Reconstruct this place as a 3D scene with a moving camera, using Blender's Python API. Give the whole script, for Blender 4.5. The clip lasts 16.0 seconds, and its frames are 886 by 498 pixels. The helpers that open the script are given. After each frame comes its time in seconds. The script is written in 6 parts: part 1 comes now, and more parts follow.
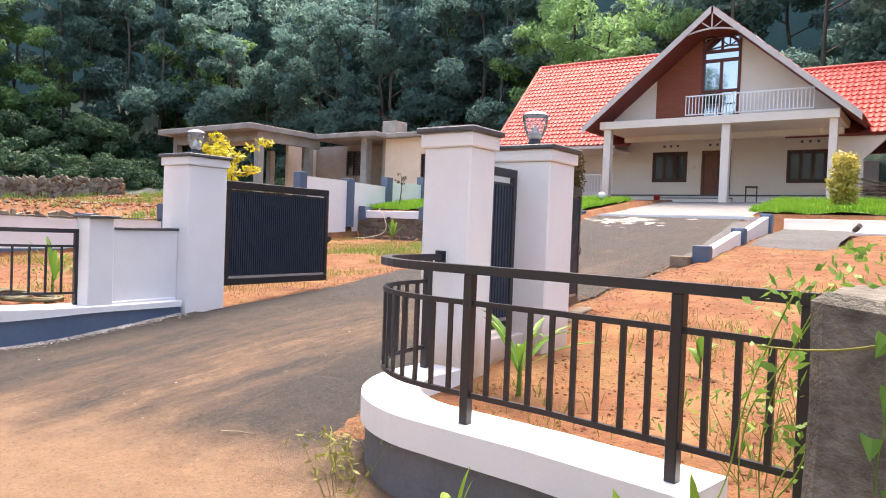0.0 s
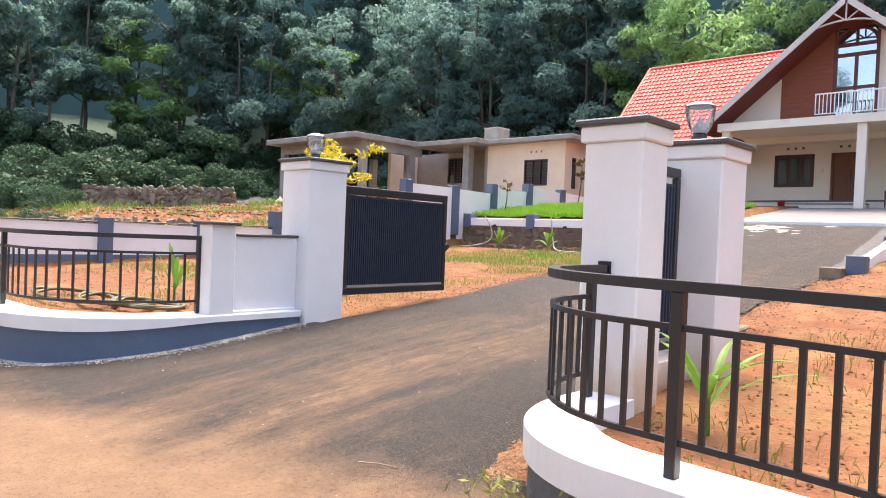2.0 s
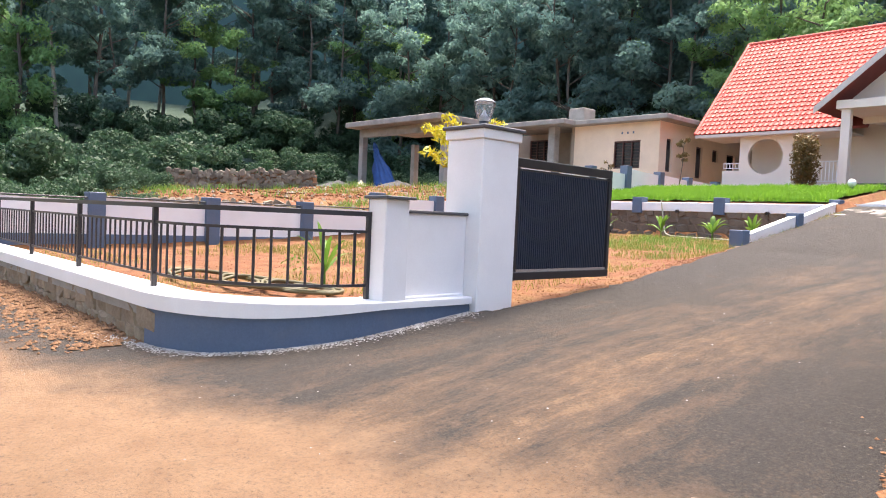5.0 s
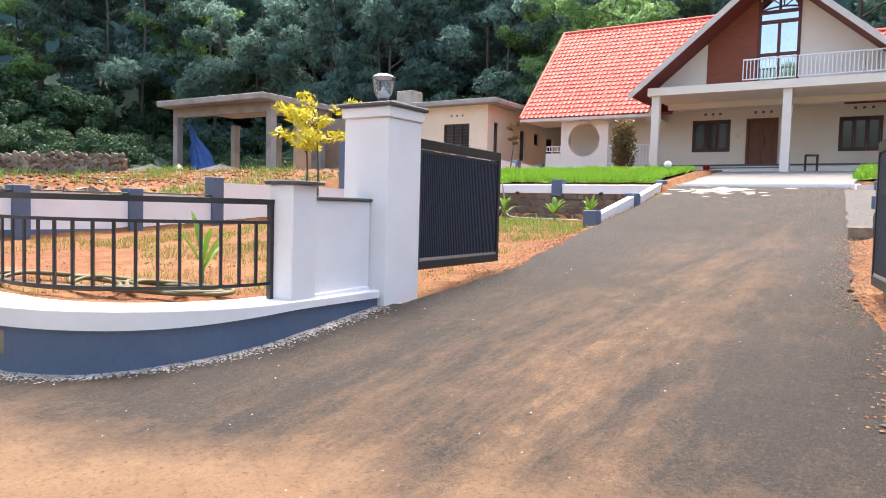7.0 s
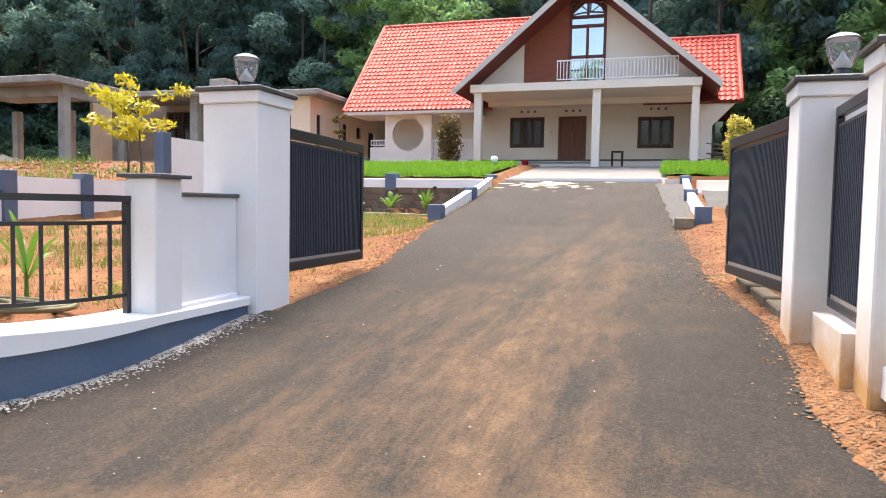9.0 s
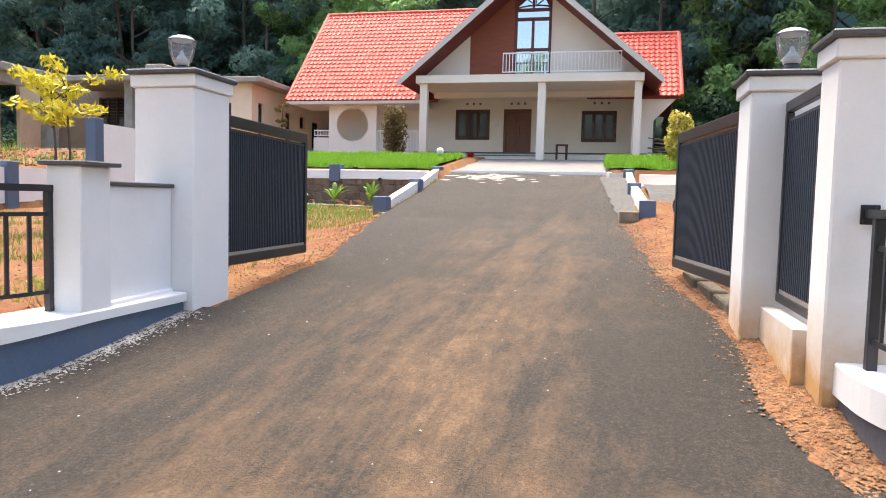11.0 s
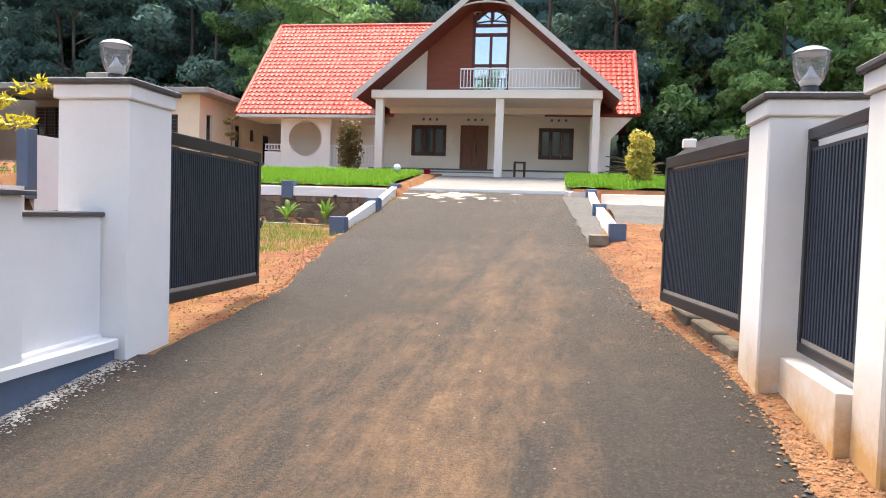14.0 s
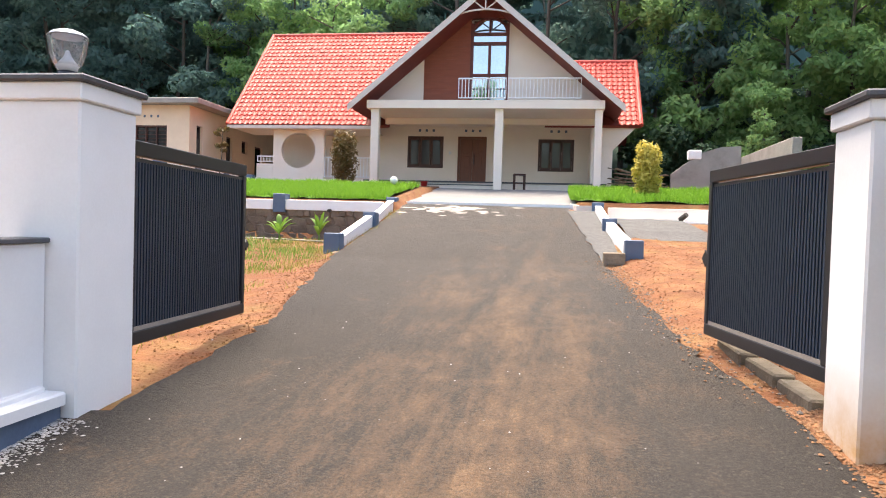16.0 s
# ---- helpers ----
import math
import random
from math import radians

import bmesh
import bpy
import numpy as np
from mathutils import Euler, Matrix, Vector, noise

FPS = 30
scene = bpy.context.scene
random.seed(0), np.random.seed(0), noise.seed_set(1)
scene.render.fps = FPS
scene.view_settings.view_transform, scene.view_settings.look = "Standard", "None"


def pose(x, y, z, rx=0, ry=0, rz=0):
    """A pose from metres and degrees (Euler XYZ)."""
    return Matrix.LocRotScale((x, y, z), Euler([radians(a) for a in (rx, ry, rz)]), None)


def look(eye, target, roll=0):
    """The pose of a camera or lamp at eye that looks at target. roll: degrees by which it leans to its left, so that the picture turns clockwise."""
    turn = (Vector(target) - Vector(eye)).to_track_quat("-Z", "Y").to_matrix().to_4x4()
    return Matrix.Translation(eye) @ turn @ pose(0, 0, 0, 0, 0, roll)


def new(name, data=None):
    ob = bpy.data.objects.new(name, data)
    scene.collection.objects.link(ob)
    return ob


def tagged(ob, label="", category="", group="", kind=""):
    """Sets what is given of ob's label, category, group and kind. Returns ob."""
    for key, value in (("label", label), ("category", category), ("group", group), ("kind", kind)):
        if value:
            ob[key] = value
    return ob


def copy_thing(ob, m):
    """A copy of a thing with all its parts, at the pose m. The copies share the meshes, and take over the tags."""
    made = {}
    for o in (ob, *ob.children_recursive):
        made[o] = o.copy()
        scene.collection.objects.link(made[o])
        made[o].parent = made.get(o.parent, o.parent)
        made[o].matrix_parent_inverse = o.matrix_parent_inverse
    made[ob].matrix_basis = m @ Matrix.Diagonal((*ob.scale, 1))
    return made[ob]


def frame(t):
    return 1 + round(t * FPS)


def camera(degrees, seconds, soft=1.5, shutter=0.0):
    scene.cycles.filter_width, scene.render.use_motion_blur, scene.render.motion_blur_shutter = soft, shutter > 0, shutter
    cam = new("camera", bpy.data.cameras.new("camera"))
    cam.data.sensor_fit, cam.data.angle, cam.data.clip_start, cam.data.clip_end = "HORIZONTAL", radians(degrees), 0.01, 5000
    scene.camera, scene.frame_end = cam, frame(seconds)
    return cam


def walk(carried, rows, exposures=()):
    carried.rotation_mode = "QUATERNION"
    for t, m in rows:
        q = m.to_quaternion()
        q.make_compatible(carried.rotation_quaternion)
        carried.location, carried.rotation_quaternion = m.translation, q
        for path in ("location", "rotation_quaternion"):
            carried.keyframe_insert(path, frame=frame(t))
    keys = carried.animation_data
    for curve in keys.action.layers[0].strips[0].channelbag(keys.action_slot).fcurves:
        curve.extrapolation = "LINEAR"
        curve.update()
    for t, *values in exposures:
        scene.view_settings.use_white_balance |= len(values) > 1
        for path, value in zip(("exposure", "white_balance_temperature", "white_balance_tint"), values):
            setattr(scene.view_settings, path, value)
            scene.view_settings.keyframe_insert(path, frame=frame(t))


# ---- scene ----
cam = camera(63.4, 16.0, soft=1.0)
PATH = [
    (0, (1.005, 2.262, 1.576), (-0.152, 3.892, 1.525), 2.2),
    (0.5, (0.938, 2.281, 1.555), (-0.269, 3.874, 1.509), 2.4),
    (1, (0.781, 2.395, 1.545), (-0.503, 3.929, 1.499), 2.6),
    (1.5, (0.589, 2.44, 1.569), (-0.758, 3.918, 1.526), 2.5),
    (2, (0.317, 2.504, 1.554), (-1.045, 3.968, 1.515), 2.3),
    (2.5, (0.088, 2.52, 1.543), (-1.312, 3.948, 1.504), 2.3),
    (3, (-0.103, 2.564, 1.525), (-1.546, 3.949, 1.497), 2.65),
    (3.5, (-0.352, 2.539, 1.498), (-1.821, 3.896, 1.457), 2.7),
    (3.7, (-0.499, 2.521, 1.481), (-1.986, 3.857, 1.441), 2.8),
    (5.8, (-1.734, 2.157, 1.398), (-3.146, 3.567, 1.266), 3.0),
    (6, (-1.843, 2.159, 1.409), (-3.212, 3.611, 1.28), 2.9),
    (6.5, (-2.083, 2.14, 1.416), (-3.308, 3.717, 1.297), 2.0),
    (7, (-2.363, 2.093, 1.403), (-3.439, 3.775, 1.291), 1.5),
    (7.5, (-2.6, 2.141, 1.376), (-3.539, 3.903, 1.269), 1.1),
    (8, (-2.806, 2.216, 1.409), (-3.626, 4.036, 1.298), 0.9),
    (8.5, (-3.001, 2.205, 1.408), (-3.706, 4.073, 1.293), 0.6),
    (9, (-3.117, 2.206, 1.402), (-3.724, 4.108, 1.285), 1.0),
    (9.5, (-3.124, 2.185, 1.402), (-3.671, 4.106, 1.293), 1.0),
    (12, (-3.345, 2.691, 1.412), (-3.783, 4.635, 1.244), 1.7),
    (12.5, (-3.445, 2.88, 1.423), (-3.879, 4.824, 1.245), 1.7),
    (13, (-3.499, 2.984, 1.458), (-3.896, 4.938, 1.292), 1.5),
    (13.5, (-3.492, 2.971, 1.474), (-3.833, 4.937, 1.342), 1.6),
    (14, (-3.526, 3.012, 1.531), (-3.852, 4.983, 1.437), 1.8),
    (14.5, (-3.56, 3.129, 1.559), (-3.88, 5.101, 1.476), 1.8),
    (15, (-3.591, 3.361, 1.588), (-3.906, 5.335, 1.518), 1.9),
    (15.5, (-3.67, 3.582, 1.581), (-3.982, 5.556, 1.516), 1.9),
    (16, (-3.818, 3.853, 1.604), (-4.128, 5.828, 1.543), 1.7),
]
walk(cam, [(t, look(eye, target, roll)) for t, eye, target, roll in PATH], exposures=[(0.0, 2.08, 7250, 18), (3.5, 2.12, 7150, 16), (6.0, 2.16, 7080, 15), (9.5, 2.04, 7250, 12), (12.5, 2.02, 7300, 11), (16.0, 2.14, 7400, 13)])

# ---- world, sun, exposure ----
SUN_EL, SUN_AZ = radians(72), radians(-28)
world = bpy.data.worlds.new("world")
scene.world = world
world.use_nodes = True
wn = world.node_tree.nodes
sky = wn.new("ShaderNodeTexSky")
sky.sky_type, sky.sun_disc = "NISHITA", False
sky.sun_elevation, sky.sun_rotation = SUN_EL, SUN_AZ
sky.air_density, sky.dust_density, sky.ozone_density = 1.0, 3.0, 1.0
wn["Background"].inputs["Strength"].default_value = 0.15
world.node_tree.links.new(sky.outputs["Color"], wn["Background"].inputs["Color"])
sun = new("sun", bpy.data.lights.new("sun", "SUN"))
sun.data.energy, sun.data.angle, sun.data.color = 2.4, radians(28), (1.0, 0.94, 0.85)
sun_from = Vector((math.sin(SUN_AZ) * math.cos(SUN_EL), math.cos(SUN_AZ) * math.cos(SUN_EL), math.sin(SUN_EL)))
sun.matrix_world = look(sun_from * 60, (0, 0, 0))


# ---- materials ----
def M(name, c1, c2=None, scale=3.0, rough=0.8, bump=0.2, fine=40.0, metal=0.0, stain=None, stain_scale=0.6, stain_amt=0.5,
      random_tint=0.0, stretch=(1, 1, 1), spec=0.4, grain=0.5):
    m = bpy.data.materials.new(name)
    m.use_nodes = True
    t = m.node_tree
    nd, ln = t.nodes, t.links
    b = nd["Principled BSDF"]
    b.inputs["Roughness"].default_value, b.inputs["Metallic"].default_value = rough, metal
    b.inputs["Specular IOR Level"].default_value = spec
    geo = nd.new("ShaderNodeNewGeometry")
    mp = nd.new("ShaderNodeMapping")
    mp.inputs["Scale"].default_value = stretch
    ln.new(geo.outputs["Position"], mp.inputs["Vector"])

    def nz(s, d=5.0, r=0.6):
        n = nd.new("ShaderNodeTexNoise")
        n.inputs["Scale"].default_value, n.inputs["Detail"].default_value, n.inputs["Roughness"].default_value = s, d, r
        ln.new(mp.outputs["Vector"], n.inputs["Vector"])
        return n.outputs["Fac"]

    def ramp(f, lo, hi):
        r = nd.new("ShaderNodeMapRange")
        r.inputs["From Min"].default_value, r.inputs["From Max"].default_value = lo, hi
        ln.new(f, r.inputs["Value"])
        return r.outputs["Result"]

    def mix(f, a, c):
        x = nd.new("ShaderNodeMix")
        x.data_type = "RGBA"
        if hasattr(f, "node"):
            ln.new(f, x.inputs["Factor"])
        else:
            x.inputs["Factor"].default_value = f
        for sock, v in ((x.inputs[6], a), (x.inputs[7], c)):
            if hasattr(v, "node"):
                ln.new(v, sock)
            else:
                sock.default_value = (*v, 1)
        return x.outputs[2]

    c2 = c2 or tuple(v * 0.8 for v in c1)
    col = mix(ramp(nz(scale), 0.3, 0.7), c1, c2)
    col = mix(ramp(nz(fine, 3.0), 0.2, 0.9), col, mix(grain, col, tuple(v * 0.55 for v in c2)))
    if stain:
        f = ramp(nz(stain_scale, 6.0, 0.65), 0.48, 0.72)
        k = nd.new("ShaderNodeMath")
        k.operation = "MULTIPLY"
        k.inputs[1].default_value = stain_amt
        ln.new(f, k.inputs[0])
        col = mix(k.outputs[0], col, stain)
    if random_tint:
        oi = nd.new("ShaderNodeObjectInfo")
        hs = nd.new("ShaderNodeHueSaturation")
        ln.new(ramp(oi.outputs["Random"], -0.0001, 1), hs.inputs["Value"])
        mr = hs.inputs["Value"].links[0].from_node
        mr.inputs["To Min"].default_value, mr.inputs["To Max"].default_value = 1 - random_tint, 1 + random_tint
        ln.new(col, hs.inputs["Color"])
        col = hs.outputs["Color"]
    ln.new(col, b.inputs["Base Color"])
    if bump:
        bp = nd.new("ShaderNodeBump")
        bp.inputs["Strength"].default_value, bp.inputs["Distance"].default_value = bump, 0.02
        ln.new(nz(fine, 4.0), bp.inputs["Height"])
        ln.new(bp.outputs["Normal"], b.inputs["Normal"])
    return m


def glassy(name, tint=(0.93, 0.95, 0.97)):
    """Thin clear glass: lets light through, with a gloss that grows towards its edges."""
    m = bpy.data.materials.new(name)
    m.use_nodes = True
    nd, ln = m.node_tree.nodes, m.node_tree.links
    tr, gl = nd.new("ShaderNodeBsdfTransparent"), nd.new("ShaderNodeBsdfGlossy")
    tr.inputs["Color"].default_value = (*tint, 1)
    gl.inputs["Roughness"].default_value = 0.04
    fr, ms = nd.new("ShaderNodeFresnel"), nd.new("ShaderNodeMixShader")
    fr.inputs["IOR"].default_value = 1.22
    ln.new(fr.outputs[0], ms.inputs[0])
    ln.new(tr.outputs[0], ms.inputs[1])
    ln.new(gl.outputs[0], ms.inputs[2])
    film, top = nd["Principled BSDF"], nd.new("ShaderNodeMixShader")
    film.inputs["Base Color"].default_value = (0.8, 0.82, 0.85, 1)
    film.inputs["Roughness"].default_value = 0.2
    top.inputs[0].default_value = 0.10
    ln.new(ms.outputs[0], top.inputs[1])
    ln.new(film.outputs[0], top.inputs[2])
    ln.new(top.outputs[0], nd["Material Output"].inputs["Surface"])
    return m


white = M("white_paint", (0.80, 0.80, 0.805), (0.75, 0.75, 0.76), 2.0, 0.75, 0.05, 60, grain=0.12, stain=(0.60, 0.55, 0.48), stain_scale=1.1, stain_amt=0.18)
cream = M("cream_paint", (0.84, 0.75, 0.66), (0.79, 0.70, 0.61), 1.5, 0.8, 0.08, 50, stain=(0.62, 0.54, 0.46), stain_scale=0.7, stain_amt=0.25)
peach = M("peach_plaster", (0.80, 0.64, 0.48), (0.72, 0.56, 0.41), 1.5, 0.85, 0.1, 50, stain=(0.50, 0.40, 0.31), stain_scale=0.6, stain_amt=0.35)
bare_plaster = M("bare_brown_plaster", (0.34, 0.28, 0.22), (0.26, 0.21, 0.165), 1.5, 0.9, 0.3, 40, stain=(0.2, 0.165, 0.13), stain_scale=0.8, stain_amt=0.4)
grey_paint = M("slate_grey_paint", (0.098, 0.145, 0.225), (0.087, 0.127, 0.198), 2.5, 0.6, 0.1, 50, stain=(0.18, 0.17, 0.16), stain_scale=1.8, stain_amt=0.25)
black_metal = M("black_painted_steel", (0.016, 0.017, 0.022), (0.022, 0.023, 0.029), 6, 0.38, 0.03, 80, metal=0.0, spec=0.5)
capstone = M("dark_granite_cap", (0.10, 0.105, 0.115), (0.07, 0.07, 0.08), 9, 0.5, 0.1, 90)
concrete = M("raw_concrete", (0.36, 0.34, 0.31), (0.27, 0.255, 0.235), 1.8, 0.9, 0.5, 35, stain=(0.14, 0.13, 0.12), stain_scale=1.3, stain_amt=0.6)
old_concrete = M("weathered_concrete", (0.27, 0.24, 0.20), (0.09, 0.08, 0.066), 13, 0.95, 1.0, 28, stain=(0.06, 0.06, 0.045), stain_scale=3.0, stain_amt=0.6)
paving = M("apron_concrete", (0.205, 0.20, 0.198), (0.165, 0.162, 0.16), 1.2, 0.85, 0.2, 40, stain=(0.25, 0.243, 0.23), stain_scale=0.5, stain_amt=0.4)
roof_red = M("red_clay_tile", (0.55, 0.075, 0.055), (0.46, 0.055, 0.04), 3.0, 0.6, 0.15, 30, stain=(0.58, 0.16, 0.12), stain_scale=1.6, stain_amt=0.4)
roof_under = M("red_oxide_soffit", (0.22, 0.045, 0.035), (0.17, 0.035, 0.03), 3.0, 0.7, 0.1, 30)
fascia = M("pale_fascia_paint", (0.66, 0.60, 0.56), (0.58, 0.52, 0.48), 4, 0.7, 0.1, 40)
clad = M("brown_cladding", (0.30, 0.085, 0.045), (0.24, 0.065, 0.035), 2.0, 0.65, 0.15, 25, stretch=(1, 1, 6))
wood = M("dark_brown_wood", (0.085, 0.03, 0.02), (0.055, 0.02, 0.014), 3.0, 0.5, 0.15, 20, stretch=(6, 6, 1))
door_wood = M("teak_door_wood", (0.20, 0.065, 0.03), (0.13, 0.04, 0.02), 3.0, 0.42, 0.15, 18, stretch=(7, 7, 1))
dark_pane = M("dark_window_pane", (0.03, 0.028, 0.03), (0.02, 0.02, 0.022), 2, 0.12, 0, 20)
sky_pane = M("bluish_reflecting_glass", (0.46, 0.53, 0.57), (0.42, 0.49, 0.53), 2, 0.04, 0, 20, metal=1.0)
lamp_glass = glassy("clear_lamp_glass")
lamp_grey = M("lamp_grey_plastic", (0.72, 0.74, 0.78), None, 8, 0.4, 0.02, 60)
bulb_white = M("frosted_bulb", (0.85, 0.85, 0.86), (0.8, 0.8, 0.82), 8, 0.3, 0.0, 60)
lid_grey = M("lid_grey_plastic", (0.36, 0.40, 0.45), (0.30, 0.34, 0.39), 8, 0.35, 0.02, 60)
rubble = M("grey_rubble_stone", (0.21, 0.165, 0.125), (0.135, 0.10, 0.075), 2.2, 0.95, 0.8, 20, random_tint=0.16)
stone_far = M("brown_rubble_stone", (0.29, 0.255, 0.195), (0.14, 0.12, 0.092), 2.2, 0.95, 0.8, 15, random_tint=0.35)
blue_tarp = M("blue_tarpaulin", (0.03, 0.12, 0.38), (0.025, 0.09, 0.30), 3, 0.45, 0.2, 15)
red_plastic = M("red_plastic", (0.6, 0.03, 0.03), None, 5, 0.4, 0, 30)
hose_mat = M("olive_hose_rubber", (0.16, 0.14, 0.075), (0.11, 0.10, 0.05), 5, 0.55, 0.05, 60)
hose_pale = M("pale_hose_rubber", (0.45, 0.43, 0.33), None, 5, 0.55, 0.05, 60)
bark = M("grey_bark", (0.14, 0.12, 0.10), (0.07, 0.06, 0.05), 6, 0.95, 0.8, 20, stretch=(1, 1, 0.3))
pale_bark = M("pale_bark", (0.36, 0.34, 0.30), (0.22, 0.20, 0.175), 5, 0.95, 0.6, 20, stretch=(1, 1, 0.4))
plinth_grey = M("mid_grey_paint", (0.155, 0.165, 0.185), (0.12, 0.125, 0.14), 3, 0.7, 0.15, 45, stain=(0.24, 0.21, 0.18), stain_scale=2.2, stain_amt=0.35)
tan_stone = M("tan_rough_masonry", (0.34, 0.28, 0.205), (0.23, 0.18, 0.13), 4, 0.95, 0.8, 25, stain=(0.13, 0.105, 0.08), stain_scale=2.2, stain_amt=0.5)
tan_block = M("tan_laterite_block", (0.36, 0.29, 0.21), (0.22, 0.165, 0.115), 5, 0.95, 0.8, 28, stain=(0.14, 0.11, 0.08), stain_scale=2.6, stain_amt=0.5, random_tint=0.18)
litter = M("brown_leaf_litter", (0.32, 0.18, 0.095), (0.13, 0.066, 0.036), 8, 0.95, 0.6, 40)
gravel_mat = M("grey_gravel", (0.125, 0.122, 0.12), (0.07, 0.07, 0.07), 14, 0.95, 0.9, 45)


def leaf(name, c1, c2, rough=0.5, trans=0.35):
    """Foliage that lets light through, with a tint per leaf."""
    m = bpy.data.materials.new(name)
    m.use_nodes = True
    nd, ln = m.node_tree.nodes, m.node_tree.links
    b = nd["Principled BSDF"]
    geo = nd.new("ShaderNodeNewGeometry")
    oi = nd.new("ShaderNodeObjectInfo")
    ad = nd.new("ShaderNodeMath")
    ad.operation = "ADD"
    ln.new(geo.outputs["Random Per Island"], ad.inputs[0])
    ln.new(oi.outputs["Random"], ad.inputs[1])
    hv = nd.new("ShaderNodeMath")
    hv.operation, hv.inputs[1].default_value = "MULTIPLY", 0.5
    ln.new(ad.outputs[0], hv.inputs[0])
    x = nd.new("ShaderNodeMix")
    x.data_type = "RGBA"
    x.inputs[6].default_value, x.inputs[7].default_value = (*c1, 1), (*c2, 1)
    ln.new(hv.outputs[0], x.inputs["Factor"])
    ln.new(x.outputs[2], b.inputs["Base Color"])
    b.inputs["Roughness"].default_value, b.inputs["Specular IOR Level"].default_value = rough, 0.3
    tr = nd.new("ShaderNodeBsdfTranslucent")
    ln.new(x.outputs[2], tr.inputs["Color"])
    ms = nd.new("ShaderNodeMixShader")
    ms.inputs[0].default_value = trans
    ln.new(b.outputs[0], ms.inputs[1])
    ln.new(tr.outputs[0], ms.inputs[2])
    ln.new(ms.outputs[0], nd["Material Output"].inputs["Surface"])
    return m


# dark green leaf with the blue of distant haze tinted into its colour
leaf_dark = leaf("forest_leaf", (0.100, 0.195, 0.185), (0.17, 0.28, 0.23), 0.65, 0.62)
# lighter green leaf, its colour brightened to look sunlit
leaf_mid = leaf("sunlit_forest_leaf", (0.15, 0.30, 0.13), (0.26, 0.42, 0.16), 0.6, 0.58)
leaf_yellow = leaf("golden_leaf", (0.56, 0.46, 0.03), (0.42, 0.44, 0.05))
leaf_bright = leaf("young_bright_leaf", (0.15, 0.29, 0.03), (0.27, 0.38, 0.06))
leaf_shrub = leaf("undergrowth_leaf", (0.028, 0.072, 0.045), (0.062, 0.122, 0.060), 0.6, 0.4)
leaf_green = leaf("fresh_green_leaf", (0.08, 0.19, 0.025), (0.16, 0.28, 0.05))
leaf_bronze = leaf("bronze_green_leaf", (0.10, 0.09, 0.03), (0.22, 0.10, 0.04))
leaf_gold_bush = leaf("variegated_leaf", (0.42, 0.36, 0.05), (0.60, 0.52, 0.16))
leaf_dry = leaf("dry_grass_blade", (0.30, 0.24, 0.07), (0.20, 0.24, 0.05))
leaf_lawn = leaf("lawn_blade", (0.11, 0.27, 0.018), (0.20, 0.38, 0.04), 0.6, 0.4)


def soil_material():
    """Orange laterite, with leaf litter and weeds on the slopes and sparse grass in the yards."""
    m = M("orange_laterite_soil", (0.205, 0.080, 0.030), (0.115, 0.042, 0.016), 5.0, 0.95, 1.0, 26, stain=(0.235, 0.125, 0.055), stain_scale=1.6, stain_amt=0.7)
    nd, ln = m.node_tree.nodes, m.node_tree.links
    b = nd["Principled BSDF"]
    old = b.inputs["Base Color"].links[0].from_socket
    geo = nd.new("ShaderNodeNewGeometry")
    sep = nd.new("ShaderNodeSeparateXYZ")
    ln.new(geo.outputs["Position"], sep.inputs[0])

    def op(kind, a, c=0.0, clamp=False):
        k = nd.new("ShaderNodeMath")
        k.operation, k.use_clamp = kind, clamp
        for s, v in zip(k.inputs, (a, c)):
            if hasattr(v, "node"):
                ln.new(v, s)
            else:
                s.default_value = v
        return k.outputs[0]

    n = nd.new("ShaderNodeTexNoise")
    n.inputs["Scale"].default_value, n.inputs["Detail"].default_value = 0.35, 8
    ln.new(geo.outputs["Position"], n.inputs["Vector"])
    wob = op("MULTIPLY", op("SUBTRACT", n.outputs["Fac"], 0.5), 14.0)
    back = op("SUBTRACT", op("ADD", sep.outputs["Y"], wob), 37.0, True)
    left = op("SUBTRACT", op("ADD", op("MULTIPLY", sep.outputs["X"], -1.0), wob), 40.0, True)
    right = op("SUBTRACT", op("ADD", sep.outputs["X"], wob), 9.0, True)
    wild = op("MAXIMUM", op("MAXIMUM", back, left), right, True)
    n2 = nd.new("ShaderNodeTexNoise")
    n2.inputs["Scale"].default_value, n2.inputs["Detail"].default_value, n2.inputs["Roughness"].default_value = 0.9, 8, 0.7
    ln.new(geo.outputs["Position"], n2.inputs["Vector"])
    sparse = op("MULTIPLY", op("SUBTRACT", n2.outputs["Fac"], 0.52), 4.0, True)
    sparse = op("MULTIPLY", sparse, 0.55)
    x = nd.new("ShaderNodeMix")
    x.data_type = "RGBA"
    ln.new(sparse, x.inputs["Factor"])
    ln.new(old, x.inputs[6])
    x.inputs[7].default_value = (0.19, 0.155, 0.045, 1)
    w = nd.new("ShaderNodeMix")
    w.data_type = "RGBA"
    ln.new(wild, w.inputs["Factor"])
    ln.new(x.outputs[2], w.inputs[6])
    w.inputs[7].default_value = (0.050, 0.086, 0.066, 1)
    ln.new(w.outputs[2], b.inputs["Base Color"])
    return m


